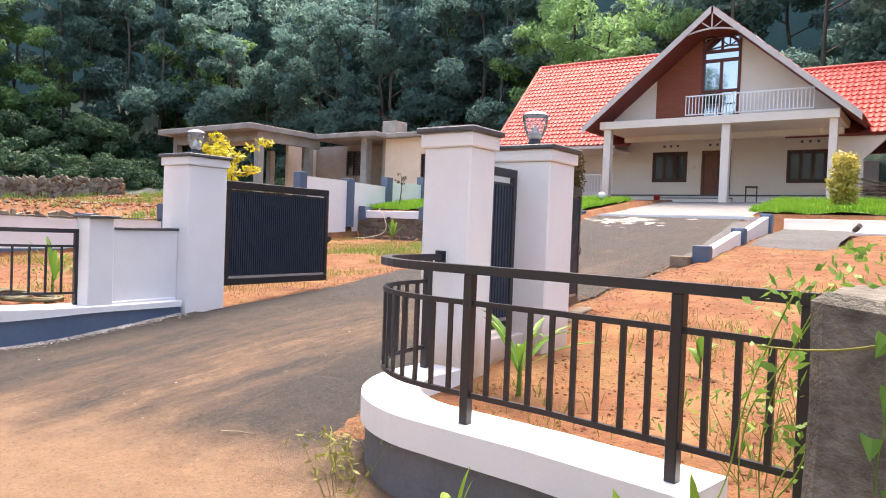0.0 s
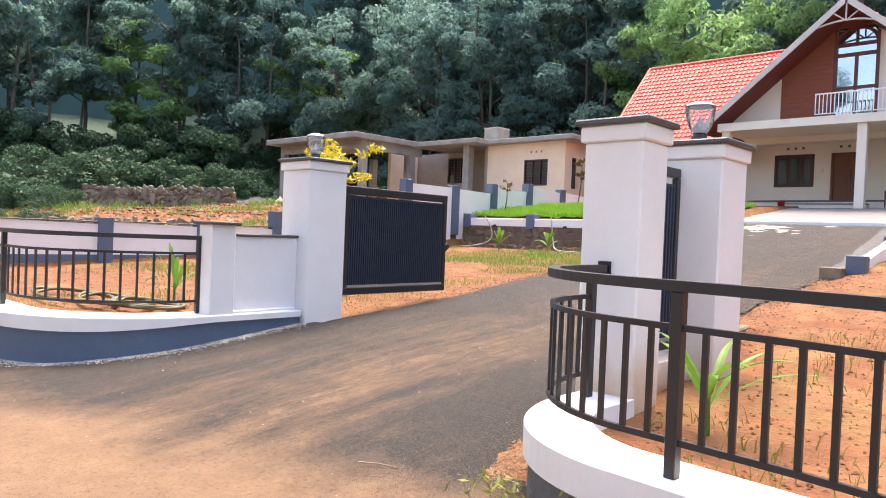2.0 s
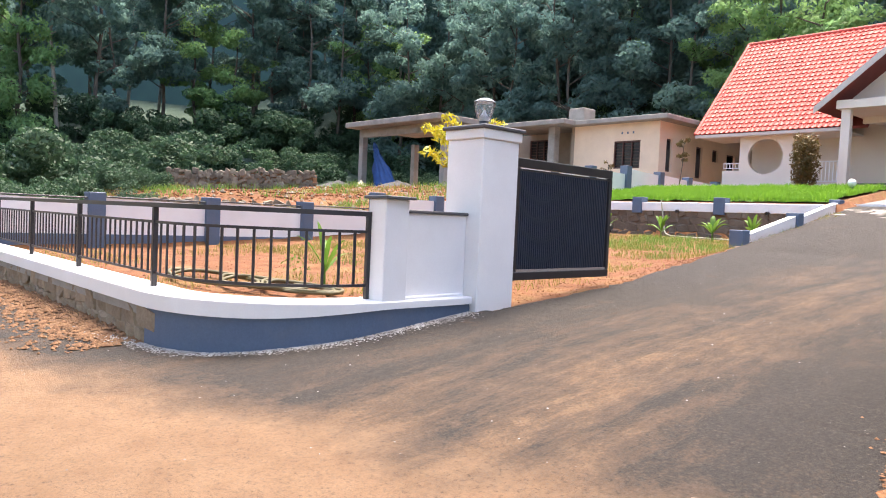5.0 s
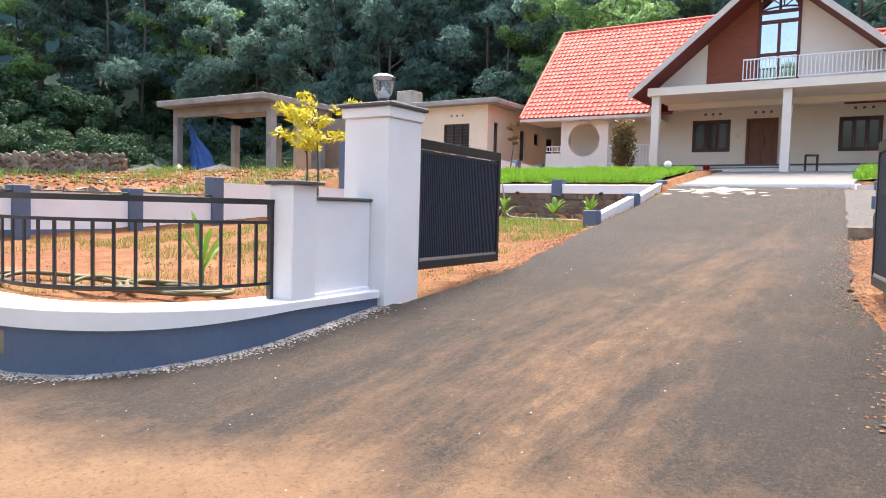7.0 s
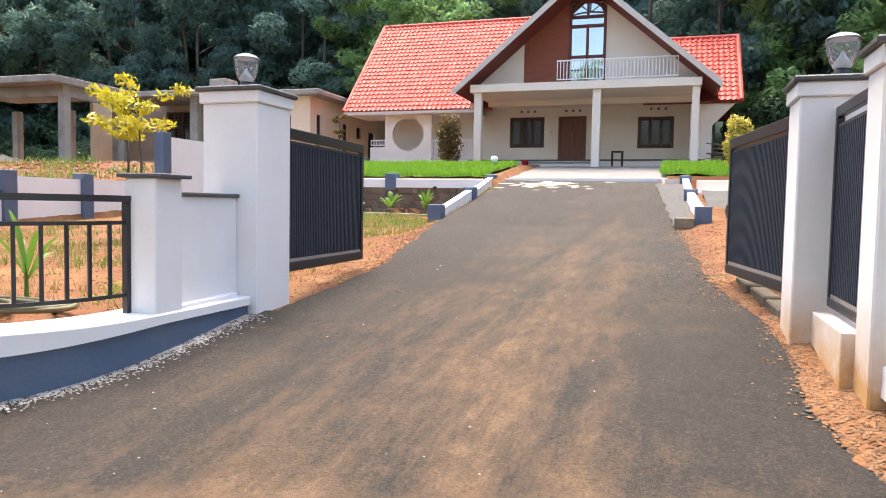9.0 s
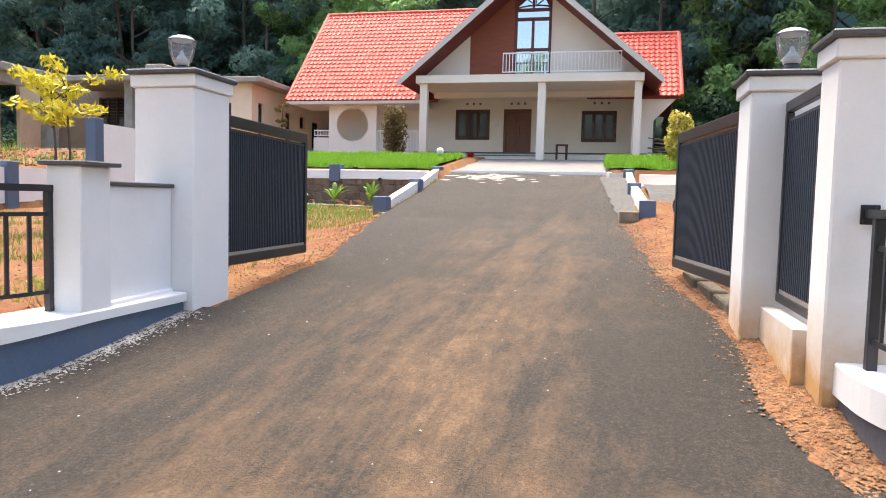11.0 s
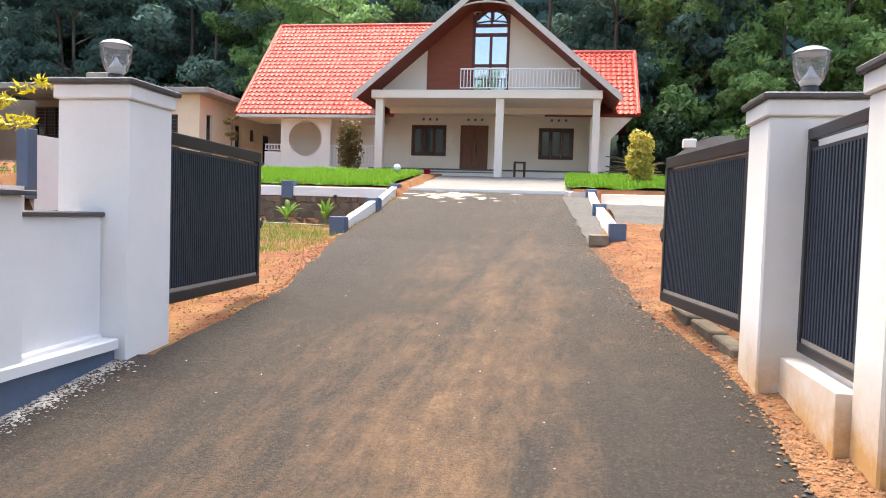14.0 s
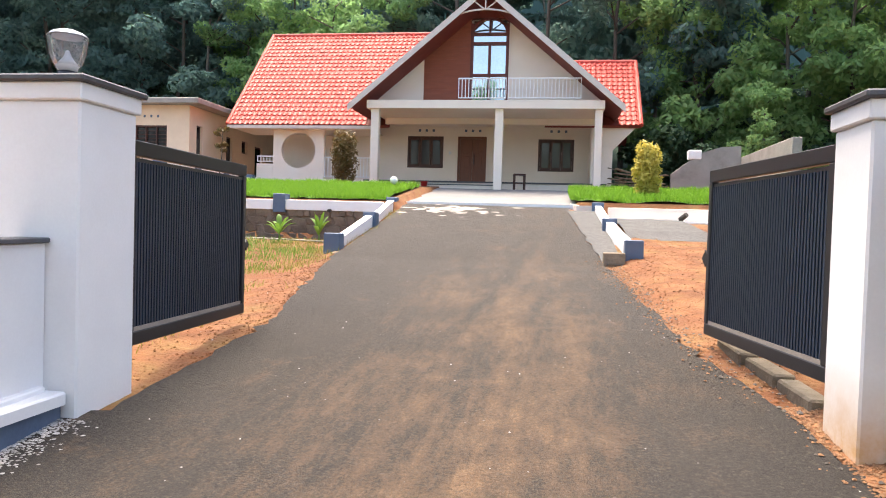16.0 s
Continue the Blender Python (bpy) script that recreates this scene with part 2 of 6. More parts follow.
def asphalt_material():
    """Worn asphalt with laterite dust: thick on the street, in drifting patches on the drive."""
    m = bpy.data.materials.new("dusty_asphalt")
    m.use_nodes = True
    nd, ln = m.node_tree.nodes, m.node_tree.links
    b = nd["Principled BSDF"]
    b.inputs["Roughness"].default_value = 0.9
    geo = nd.new("ShaderNodeNewGeometry")

    def nz(s, d, stretch=(1, 1, 1), rough=0.6):
        mp = nd.new("ShaderNodeMapping")
        mp.inputs["Scale"].default_value = stretch
        ln.new(geo.outputs["Position"], mp.inputs["Vector"])
        n = nd.new("ShaderNodeTexNoise")
        n.inputs["Scale"].default_value, n.inputs["Detail"].default_value, n.inputs["Roughness"].default_value = s, d, rough
        ln.new(mp.outputs["Vector"], n.inputs["Vector"])
        return n.outputs["Fac"]

    def mr(f, a, c, d=0.0, e=1.0):
        r = nd.new("ShaderNodeMapRange")
        for i, v in zip(("From Min", "From Max", "To Min", "To Max"), (a, c, d, e)):
            r.inputs[i].default_value = v
        ln.new(f, r.inputs["Value"])
        return r.outputs["Result"]

    def op(kind, a, c):
        k = nd.new("ShaderNodeMath")
        k.operation = kind
        for s, v in zip(k.inputs, (a, c)):
            if hasattr(v, "node"):
                ln.new(v, s)
            else:
                s.default_value = v
        return k.outputs[0]

    def mix(f, a, c):
        x = nd.new("ShaderNodeMix")
        x.data_type = "RGBA"
        ln.new(f, x.inputs["Factor"])
        for sock, v in ((x.inputs[6], a), (x.inputs[7], c)):
            if hasattr(v, "node"):
                ln.new(v, sock)
            else:
                sock.default_value = (*v, 1)
        return x.outputs[2]

    sep = nd.new("ShaderNodeSeparateXYZ")
    ln.new(geo.outputs["Position"], sep.inputs[0])
    tar = mix(mr(nz(150, 3), 0.38, 0.66), (0.011, 0.0096, 0.0085), (0.056, 0.048, 0.042))
    tar = mix(mr(nz(1.3, 5), 0.35, 0.7, 0.0, 0.5), tar, (0.027, 0.0235, 0.021))
    tar = mix(mr(nz(11, 9, rough=0.78), 0.42, 0.68, 0.0, 0.6), tar, (0.038, 0.033, 0.028))
    dust = mix(mr(nz(5, 6), 0.3, 0.7), (0.190, 0.110, 0.056), (0.275, 0.167, 0.090))
    dust = mix(mr(nz(60, 4), 0.45, 0.8), dust, (0.13, 0.07, 0.037))
    loose = mix(mr(nz(4, 7, rough=0.7), 0.3, 0.7), (0.235, 0.132, 0.068), (0.335, 0.205, 0.115))
    loose = mix(mr(nz(70, 5, rough=0.8), 0.5, 0.7, 0.0, 0.6), loose, (0.16, 0.088, 0.046))
    # the street: dust thickens towards its middle, with a ragged border
    street = op("ADD", mr(op("SUBTRACT", sep.outputs["Y"], op("MULTIPLY", op("ADD", sep.outputs["X"], 5.0), 0.26)), 3.95, 5.25, 1.0, 0.0), mr(nz(0.9, 6), 0.25, 0.75, -0.36, 0.36))
    street = op("ADD", street, mr(nz(22, 4), 0.3, 0.7, -0.06, 0.06))
    street = mr(street, 0.22, 0.80)
    # dust carried up the drive, thickest between the wheel lines and at the mouth
    off = op("ABSOLUTE", op("ADD", sep.outputs["X"], op("ADD", 4.15, mr(nz(0.5, 3), 0.3, 0.7, -0.7, 0.7))), 0.0)
    lane = mr(off, 0.15, 1.55, 1.0, 0.0)
    lane = op("MULTIPLY", lane, mr(sep.outputs["Y"], 7.0, 17.0, 1.0, 0.25))
    drift = op("MULTIPLY", mr(nz(1.0, 8, (2.1, 0.34, 1), 0.72), 0.33, 0.72), mr(nz(7.0, 9, (1.3, 0.55, 1), 0.8), 0.30, 0.66, 0.35, 1.25))
    drift = op("MULTIPLY", op("ADD", op("MULTIPLY", lane, 0.88), mr(sep.outputs["Y"], 4.8, 8.0, 0.36, 0.07)), drift)
    drift = op("ADD", drift, mr(nz(45, 5, rough=0.75), 0.38, 0.70, -0.10, 0.10))
    drift = mr(drift, 0.05, 0.62, 0.0, 0.80)
    col = mix(drift, tar, dust)
    # fresher black tar along both edges of the drive
    fresh = op("MULTIPLY", mr(op("ABSOLUTE", op("ADD", sep.outputs["X"], op("ADD", 4.45, mr(nz(1.4, 5), 0.3, 0.7, -0.25, 0.25))), 0.0), 1.35, 1.95), op("MULTIPLY", mr(sep.outputs["Y"], 11.0, 16.0, 0.55, 0.0), mr(sep.outputs["Y"], 5.6, 7.0)))
    col = mix(fresh, col, (0.016, 0.0142, 0.0135))
    col = mix(street, col, loose)
    # coarse aggregate: tan and dark specks
    col = mix(mr(nz(48, 7, rough=0.85), 0.52, 0.64, 0.0, 0.60), col, (0.13, 0.108, 0.084))
    col = mix(mr(nz(33, 7, (1.0, 1.1, 1.0), 0.85), 0.52, 0.68, 0.0, 0.75), col, (0.017, 0.0145, 0.0125))
    # pale grit
    vo = nd.new("ShaderNodeTexVoronoi")
    vo.inputs["Scale"].default_value = 14
    ln.new(geo.outputs["Position"], vo.inputs["Vector"])
    grit = op("MULTIPLY", mr(vo.outputs["Distance"], 0.07, 0.12, 1, 0), mr(nz(3, 4), 0.60, 0.66, 0.0, 0.6))
    col = mix(grit, col, (0.26, 0.24, 0.22))
    ln.new(col, b.inputs["Base Color"])
    bp = nd.new("ShaderNodeBump")
    bp.inputs["Strength"].default_value, bp.inputs["Distance"].default_value = 1.0, 0.03
    ln.new(nz(75, 6, rough=0.75), bp.inputs["Height"])
    ln.new(bp.outputs["Normal"], b.inputs["Normal"])
    return m


def mud_splashed():
    """White paint with splashed laterite, ragged above and thinning out."""
    m = M("mud_splashed_white_paint", (0.80, 0.80, 0.80), (0.74, 0.74, 0.745), 2.0, 0.75, 0.05, 60, grain=0.12, stain=(0.60, 0.55, 0.48), stain_scale=1.1, stain_amt=0.18)
    nd, ln = m.node_tree.nodes, m.node_tree.links
    b = nd["Principled BSDF"]
    old = b.inputs["Base Color"].links[0].from_socket
    geo, sep, n = nd.new("ShaderNodeNewGeometry"), nd.new("ShaderNodeSeparateXYZ"), nd.new("ShaderNodeTexNoise")
    ln.new(geo.outputs["Position"], sep.inputs[0])
    ln.new(geo.outputs["Position"], n.inputs["Vector"])
    n.inputs["Scale"].default_value, n.inputs["Detail"].default_value, n.inputs["Roughness"].default_value = 5.0, 7, 0.7
    r = nd.new("ShaderNodeMapRange")
    for i, v in zip(("From Min", "From Max", "To Min", "To Max"), (0.40, 0.95, 2.0, 0.0)):
        r.inputs[i].default_value = v
    ln.new(sep.outputs["Z"], r.inputs["Value"])
    k = nd.new("ShaderNodeMath")
    k.operation, k.use_clamp = "MULTIPLY", True
    ln.new(r.outputs["Result"], k.inputs[0])
    ln.new(n.outputs["Fac"], k.inputs[1])
    x = nd.new("ShaderNodeMix")
    x.data_type = "RGBA"
    ln.new(k.outputs[0], x.inputs["Factor"])
    ln.new(old, x.inputs[6])
    x.inputs[7].default_value = (0.52, 0.30, 0.12, 1)
    ln.new(x.outputs[2], b.inputs["Base Color"])
    return m


muddy = mud_splashed()
soil = soil_material()
asphalt = asphalt_material()


# ---- builders ----
def link(name, bm, material, parent=None, label="", smooth=False, m=None):
    me = bpy.data.meshes.new(name)
    bm.to_mesh(me)
    bm.free()
    me.materials.append(material)
    if smooth:
        for p in me.polygons:
            p.use_smooth = True
    ob = new(name, me)
    if m is not None:
        ob.matrix_basis = m
    if parent is not None:
        ob.parent = parent
    if label:
        ob["label"] = label
    return ob


def part(name, bm, material, parent, label="", smooth=False, m=None):
    return link(name, bm, material, parent, label, smooth, m)


def again(ob, m, parent=None):
    """Another object on the same mesh."""
    c = new(ob.name.split(".")[0], ob.data)
    c.matrix_basis = m
    c.parent = parent or ob.parent
    return c


def thing(name, label, category, group="", m=None, kind=""):
    e = new(name)
    e.empty_display_size = 0.2
    if m is not None:
        e.matrix_basis = m
    return tagged(e, label, category, group, kind)


def bx(bm, x0, x1, y0, y1, z0, z1, bev=0.0, m=None):
    r = bmesh.ops.create_cube(bm, size=1.0)["verts"]
    for v in r:
        v.co = Vector(((x0 + x1) / 2 + v.co.x * (x1 - x0), (y0 + y1) / 2 + v.co.y * (y1 - y0), (z0 + z1) / 2 + v.co.z * (z1 - z0)))
    if bev:
        es = list({e for v in r for e in v.link_edges})
        q = bmesh.ops.bevel(bm, geom=es, offset=bev, segments=1, affect="EDGES")
        r = list({v for f in q["faces"] for v in f.verts} | {v for v in r if v.is_valid})
    if m is not None:
        bmesh.ops.transform(bm, matrix=m, verts=[v for v in r if v.is_valid])
    return bm


def box(x0, x1, y0, y1, z0, z1, bev=0.006):
    return bx(bmesh.new(), x0, x1, y0, y1, z0, z1, bev)


def rod(bm, a, b, r0, r1=None, n=8):
    a, b = Vector(a), Vector(b)
    d = b - a
    q = bmesh.ops.create_cone(bm, cap_ends=True, segments=n, radius1=r0, radius2=r0 if r1 is None else r1, depth=d.length)["verts"]
    bmesh.ops.transform(bm, matrix=Matrix.Translation((a + b) / 2) @ d.to_track_quat("Z", "Y").to_matrix().to_4x4(), verts=q)
    return bm


def sweep(bm, path, prof, closed_prof=True):
    """A profile of (outward, up) swept along a level path of (x, y, z)."""
    rows = []
    n = len(path)
    for i, p in enumerate(path):
        a, b = Vector(path[max(i - 1, 0)]), Vector(path[min(i + 1, n - 1)])
        d = (b - a)
        d.z = 0
        d.normalize()
        side = Vector((-d.y, d.x, 0))
        rows.append([bm.verts.new(Vector(p) + side * o + Vector((0, 0, u))) for o, u in prof])
    k = len(prof)
    for r, s in zip(rows, rows[1:]):
        for j in range(k if closed_prof else k - 1):
            bm.faces.new((r[j], r[(j + 1) % k], s[(j + 1) % k], s[j]))
    if closed_prof:
        bm.faces.new(rows[0][::-1])
        bm.faces.new(rows[-1])
    bmesh.ops.recalc_face_normals(bm, faces=bm.faces)
    return bm


def lathe(prof, n=20, bm=None):
    bm = bm or bmesh.new()
    rings = [[bm.verts.new((r * math.cos(2 * math.pi * i / n), r * math.sin(2 * math.pi * i / n), z)) for i in range(n)] for r, z in prof]
    for a, b in zip(rings, rings[1:]):
        for i in range(n):
            bm.faces.new((a[i], a[(i + 1) % n], b[(i + 1) % n], b[i]))
    return bm


def curve_tube(name, pts, r, material, parent=None):
    cu = bpy.data.curves.new(name, "CURVE")
    cu.dimensions, cu.bevel_depth, cu.bevel_resolution, cu.resolution_u = "3D", r, 2, 6
    sp = cu.splines.new("NURBS")
    sp.points.add(len(pts) - 1)
    for p, q in zip(sp.points, pts):
        p.co = (*q, 1)
    sp.use_endpoint_u, sp.order_u = True, 3
    tmp = bpy.data.objects.new(name, cu)
    me = bpy.data.meshes.new_from_object(tmp)
    me.materials.clear()
    me.materials.append(material)
    bpy.data.objects.remove(tmp)
    ob = new(name, me)
    if parent:
        ob.parent = parent
    return ob


# ---- lie of the land ----
def steps(v, pts):
    if v <= pts[0][0]:
        return pts[0][1]
    for (a, p), (b, q) in zip(pts, pts[1:]):
        if v <= b:
            return p + (q - p) * (v - a) / (b - a)
    return pts[-1][1]


def smooth(v, a, b):
    t = min(max((v - a) / (b - a), 0), 1)
    return t * t * (3 - 2 * t)


DRIVE = [(1.5, 0.0), (4.0, 0.06), (5.0, 0.135), (5.5, 0.215), (7.5, 0.46), (10.7, 0.76), (14.9, 1.07), (18.0, 1.52), (22.0, 2.13), (22.8, 2.22), (30.0, 3.02), (31.0, 3.06)]
YARD_L = [(4.5, 0.50), (8.0, 0.55), (12.0, 0.76), (16.0, 0.98), (21.5, 1.20)]
YARD_R = [(4.5, 0.44), (8.0, 0.60), (12.0, 0.93), (15.0, 1.20), (22.3, 1.88)]
LAWN = [(21.4, 2.16), (22.2, 2.30), (26.5, 2.86), (33.0, 3.28), (40.0, 3.4)]
EDGE_L = [(7.5, -6.35), (10.0, -6.35), (14.9, -7.35), (22.6, -7.75), (31.0, -8.2)]
EDGE_R = [(7.0, -2.32), (8.5, -2.44), (10.0, -2.75), (14.9, -3.05), (21.6, -3.55), (31.0, -2.9)]


def in_left_yard(x, y):
    if y < 4.95:
        return False
    if y > 6.3:
        return x < -6.72
    return x < -8.1 or math.hypot(x + 8.1, y - 6.3) < 1.38


def in_right_yard(x, y):
    if y > 6.10:
        return x > -1.88
    if x < -1.12:
        return math.hypot(x + 1.12, y - 6.10) < 0.76
    return y > 5.36 - 0.17 * (x + 1.12)


def hill(x, y):
    back = max(0.0, (y + 0.12 * abs(x + 8)) - 47)
    left = max(0.0, -x - 52 + 0.15 * y) if y > 0 else 0
    right = max(0.0, x - 16 - 0.1 * max(0, 30 - y)) if y > 8 else 0
    return 0.55 * back / (1 + back / 160) + 0.35 * left / (1 + left / 120) + 0.30 * right / (1 + right / 120)


def neighbour(x, y):
    """The land beyond the left boundary wall: a laterite bank with a terrace on top."""
    base = steps(y, [(5, 1.0), (13, 1.35), (17, 1.9), (21, 2.6), (33, 3.2)])
    k = smooth(-x, 20.2, 23.0) * smooth(y, 10.5, 13.5)
    return base * (1 - k) + max(base, 2.05 + 0.75 * smooth(y, 17, 24)) * k


def land(x, y):
    d = steps(y, DRIVE)
    lump = 0.5 * noise.noise((x * 1.7, y * 1.7, 0)) + 0.5 * noise.noise((x * 4.1, y * 4.1, 3))
    far = hill(x, y)
    if x < -16.5 and y > 4.95:
        return neighbour(x, y) + far + 0.12 * lump
    if y < 7.9:
        if in_left_yard(x, y):
            return steps(y, YARD_L) + 0.03 * lump
        if in_right_yard(x, y) and x < 9:
            return steps(y, YARD_R) + 0.035 * lump
        return d - 0.015
    el, er = steps(y, EDGE_L), steps(y, EDGE_R)
    if y >= 21.5 and x < el - 0.1:
        return steps(y, LAWN) + far
    if y >= 22.4 and x > er + 0.1:
        return steps(y, LAWN) + far
    if x < el:
        k = smooth(el - x, 0.05, 0.7)
        return (d - 0.02) * (1 - k) + (steps(y, YARD_L) + 0.045 * lump) * k
    if x > er:
        k = smooth(x - er, 0.05, 0.6)
        return (d - 0.02) * (1 - k) + (steps(y, YARD_R) + 0.05 * lump) * k + far
    return d - 0.02 + far


def spaced(lo, hi, fine_lo, fine_hi, step):
    out = [fine_lo + step * i for i in range(int(round((fine_hi - fine_lo) / step)) + 1)]
    s, v = step, out[-1]
    while v < hi:
        s *= 1.25
        v += s
        out.append(v)
    s, v = step, out[0]
    while v > lo:
        s *= 1.25
        v -= s
        out.insert(0, v)
    return out


def sheet(xs, ys, h):
    bm = bmesh.new()
    rows = [[bm.verts.new((x, y, h(x, y))) for x in xs] for y in ys]
    for a, b in zip(rows, rows[1:]):
        for i in range(len(xs) - 1):
            bm.faces.new((a[i], a[i + 1], b[i + 1], b[i]))
    return bm


ground = link("ground", sheet(spaced(-900, 900, -15, 4, 0.13), spaced(-600, 900, 3.5, 24, 0.13), land), soil, smooth=True)
tagged(ground, "orange laterite soil with clods and dry weeds", "ground", kind="structure")


def drive_sheet():
    bm = bmesh.new()
    rows = []
    y = -3.0
    while y < 22.85:
        if y < 7.6:
            a, b = -18.0, 8.0
            a, b = (a, b) if y < 6.6 else (-7.0, -1.9)
        else:
            a, b = steps(y, EDGE_L), steps(y, EDGE_R)
            a += 0.05 * noise.noise((y * 1.3, 0, 7)) + 0.09 * noise.noise((y * 6.3, 0, 9))
            b += 0.05 * noise.noise((y * 1.3, 5, 7)) + 0.09 * noise.noise((y * 6.3, 5, 9))
        n = 60
        rows.append([bm.verts.new((a + (b - a) * i / n, y, steps(y, DRIVE) + 0.012 + 0.008 * noise.noise((a + (b - a) * i / n, y, 1)))) for i in range(n + 1)])
        y += 0.15
    for a, b in zip(rows, rows[1:]):
        for i in range(60):
            bm.faces.new((a[i], a[i + 1], b[i + 1], b[i]))
    return bm


driveway = link("driveway", drive_sheet(), asphalt, smooth=True)
tagged(driveway, "dusty grey asphalt driveway rising to the house", "driveway", kind="structure")


bare_steel = M("bare_steel", (0.40, 0.35, 0.31), None, 8, 0.45, 0.05, 60, metal=0.1)
fin_metal = M("blue_black_steel", (0.030, 0.046, 0.076), (0.023, 0.035, 0.058), 6, 0.42, 0.02, 80, spec=0.35)


# ---- boundary walls by the street ----
def arc(cx, cy, r, a0, a1, n):
    return [(cx + r * math.cos(radians(a0 + (a1 - a0) * i / n)), cy + r * math.sin(radians(a0 + (a1 - a0) * i / n))) for i in range(n + 1)]


def along(path, s):
    """The point s metres along a level path, and its heading."""
    for (a, b) in zip(path, path[1:]):
        d = math.dist(a[:2], b[:2])
        if s <= d or b is path[-1]:
            k = s / d
            return a[0] + (b[0] - a[0]) * k, a[1] + (b[1] - a[1]) * k, math.degrees(math.atan2(b[1] - a[1], b[0] - a[0]))
        s -= d


def length(path):
    return sum(math.dist(a[:2], b[:2]) for a, b in zip(path, path[1:]))


LEFT = [(-6.55, 7.47), (-6.55, 6.9), (-6.55, 6.3)] + arc(-8.1, 6.3, 1.55, 0, -90, 18)[1:] + [(-9.2, 4.74), (-11, 4.74), (-17.0, 4.74)]
RIGHT = [(-2.01, 6.395), (-2.01, 6.10)] + arc(-1.08, 6.10, 0.93, 180, 260, 14)[1:] + [(-0.5, 5.12), (0.26, 5.0)]


def lift(path, z):
    return [(x, y, z) for x, y in path]


def cut(path, s0, s1, step=0.12):
    n = max(2, int((s1 - s0) / step))
    return [along(path, s0 + (s1 - s0) * i / n)[:2] for i in range(n + 1)]


TOP = 0.62


def thinned(bm):
    """Raises the joint between plinth and ledge towards the gate, where the ledge is thinner."""
    for v in bm.verts:
        if 0.40 < v.co.z < 0.5:
            v.co.z += 0.075 * smooth(v.co.y, 5.0, 6.5)
    return bm


left_wall = thing("wall_left", "low curved street wall, slate plinth under a white ledge", "wall", kind="structure")
part("plinth", thinned(sweep(bmesh.new(), lift(cut(LEFT, 0, 3.56), 0), [(0.02, -0.3), (0.02, 0.47), (-0.28, 0.47), (-0.28, -0.3)])), grey_paint, left_wall, "slate grey painted plinth")
part("rough_base", sweep(bmesh.new(), lift(cut(LEFT, 3.562, 12.9), 0), [(0.0, -0.3), (0.0, 0.47), (-0.28, 0.47), (-0.28, -0.3)]), tan_stone, left_wall, "unpainted rough masonry base")
part("ledge", thinned(sweep(bmesh.new(), lift(cut(LEFT, 0.0, 12.9), 0), [(0.05, 0.472), (0.05, TOP - 0.012), (0.038, TOP), (-0.36, TOP), (-0.37, 0.472)])), white, left_wall, "white painted ledge")
right_wall = thing("wall_right", "low curved street wall, slate plinth under a white ledge", "wall", kind="structure")
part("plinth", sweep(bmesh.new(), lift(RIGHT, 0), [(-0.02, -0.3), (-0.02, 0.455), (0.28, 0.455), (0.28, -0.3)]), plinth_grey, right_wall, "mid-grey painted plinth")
part("ledge", sweep(bmesh.new(), lift(RIGHT, 0), [(-0.05, 0.457), (-0.05, 0.613), (-0.038, 0.625), (0.30, 0.625), (0.31, 0.457)]), white, right_wall, "white painted ledge")


def pillar(x0, x1, y0, y1, zb, zt, label, paint, name="gate_pillar"):
    p = thing(name, label, "gate pillar", "gate pillars", pose((x0 + x1) / 2, (y0 + y1) / 2, zb))
    w, d, h = (x1 - x0) / 2, (y1 - y0) / 2, zt - zb
    part("shaft", box(-w, w, -d, d, -0.25, h - 0.14, 0.012), paint, p)
    part("collar", box(-w - 0.022, w + 0.022, -d - 0.022, d + 0.022, h - 0.14, h - 0.04, 0.008), white, p)
    part("cap", box(-w - 0.05, w + 0.05, -d - 0.05, d + 0.05, h - 0.04, h, 0.010), capstone, p, "dark stone cap")
    return p


pillar(-6.99, -6.45, 7.49, 8.035, 0.45, 2.39, "white painted gate pillar with dark stone cap and lamp", white)
pillar(-2.32, -1.745, 7.63, 8.10, 0.50, 2.33, "white painted gate pillar with mud-stained foot", muddy)
pillar(-2.12, -1.72, 6.39, 6.715, 0.40, 2.305, "tall white painted gate pillar beside the curved railing", muddy)


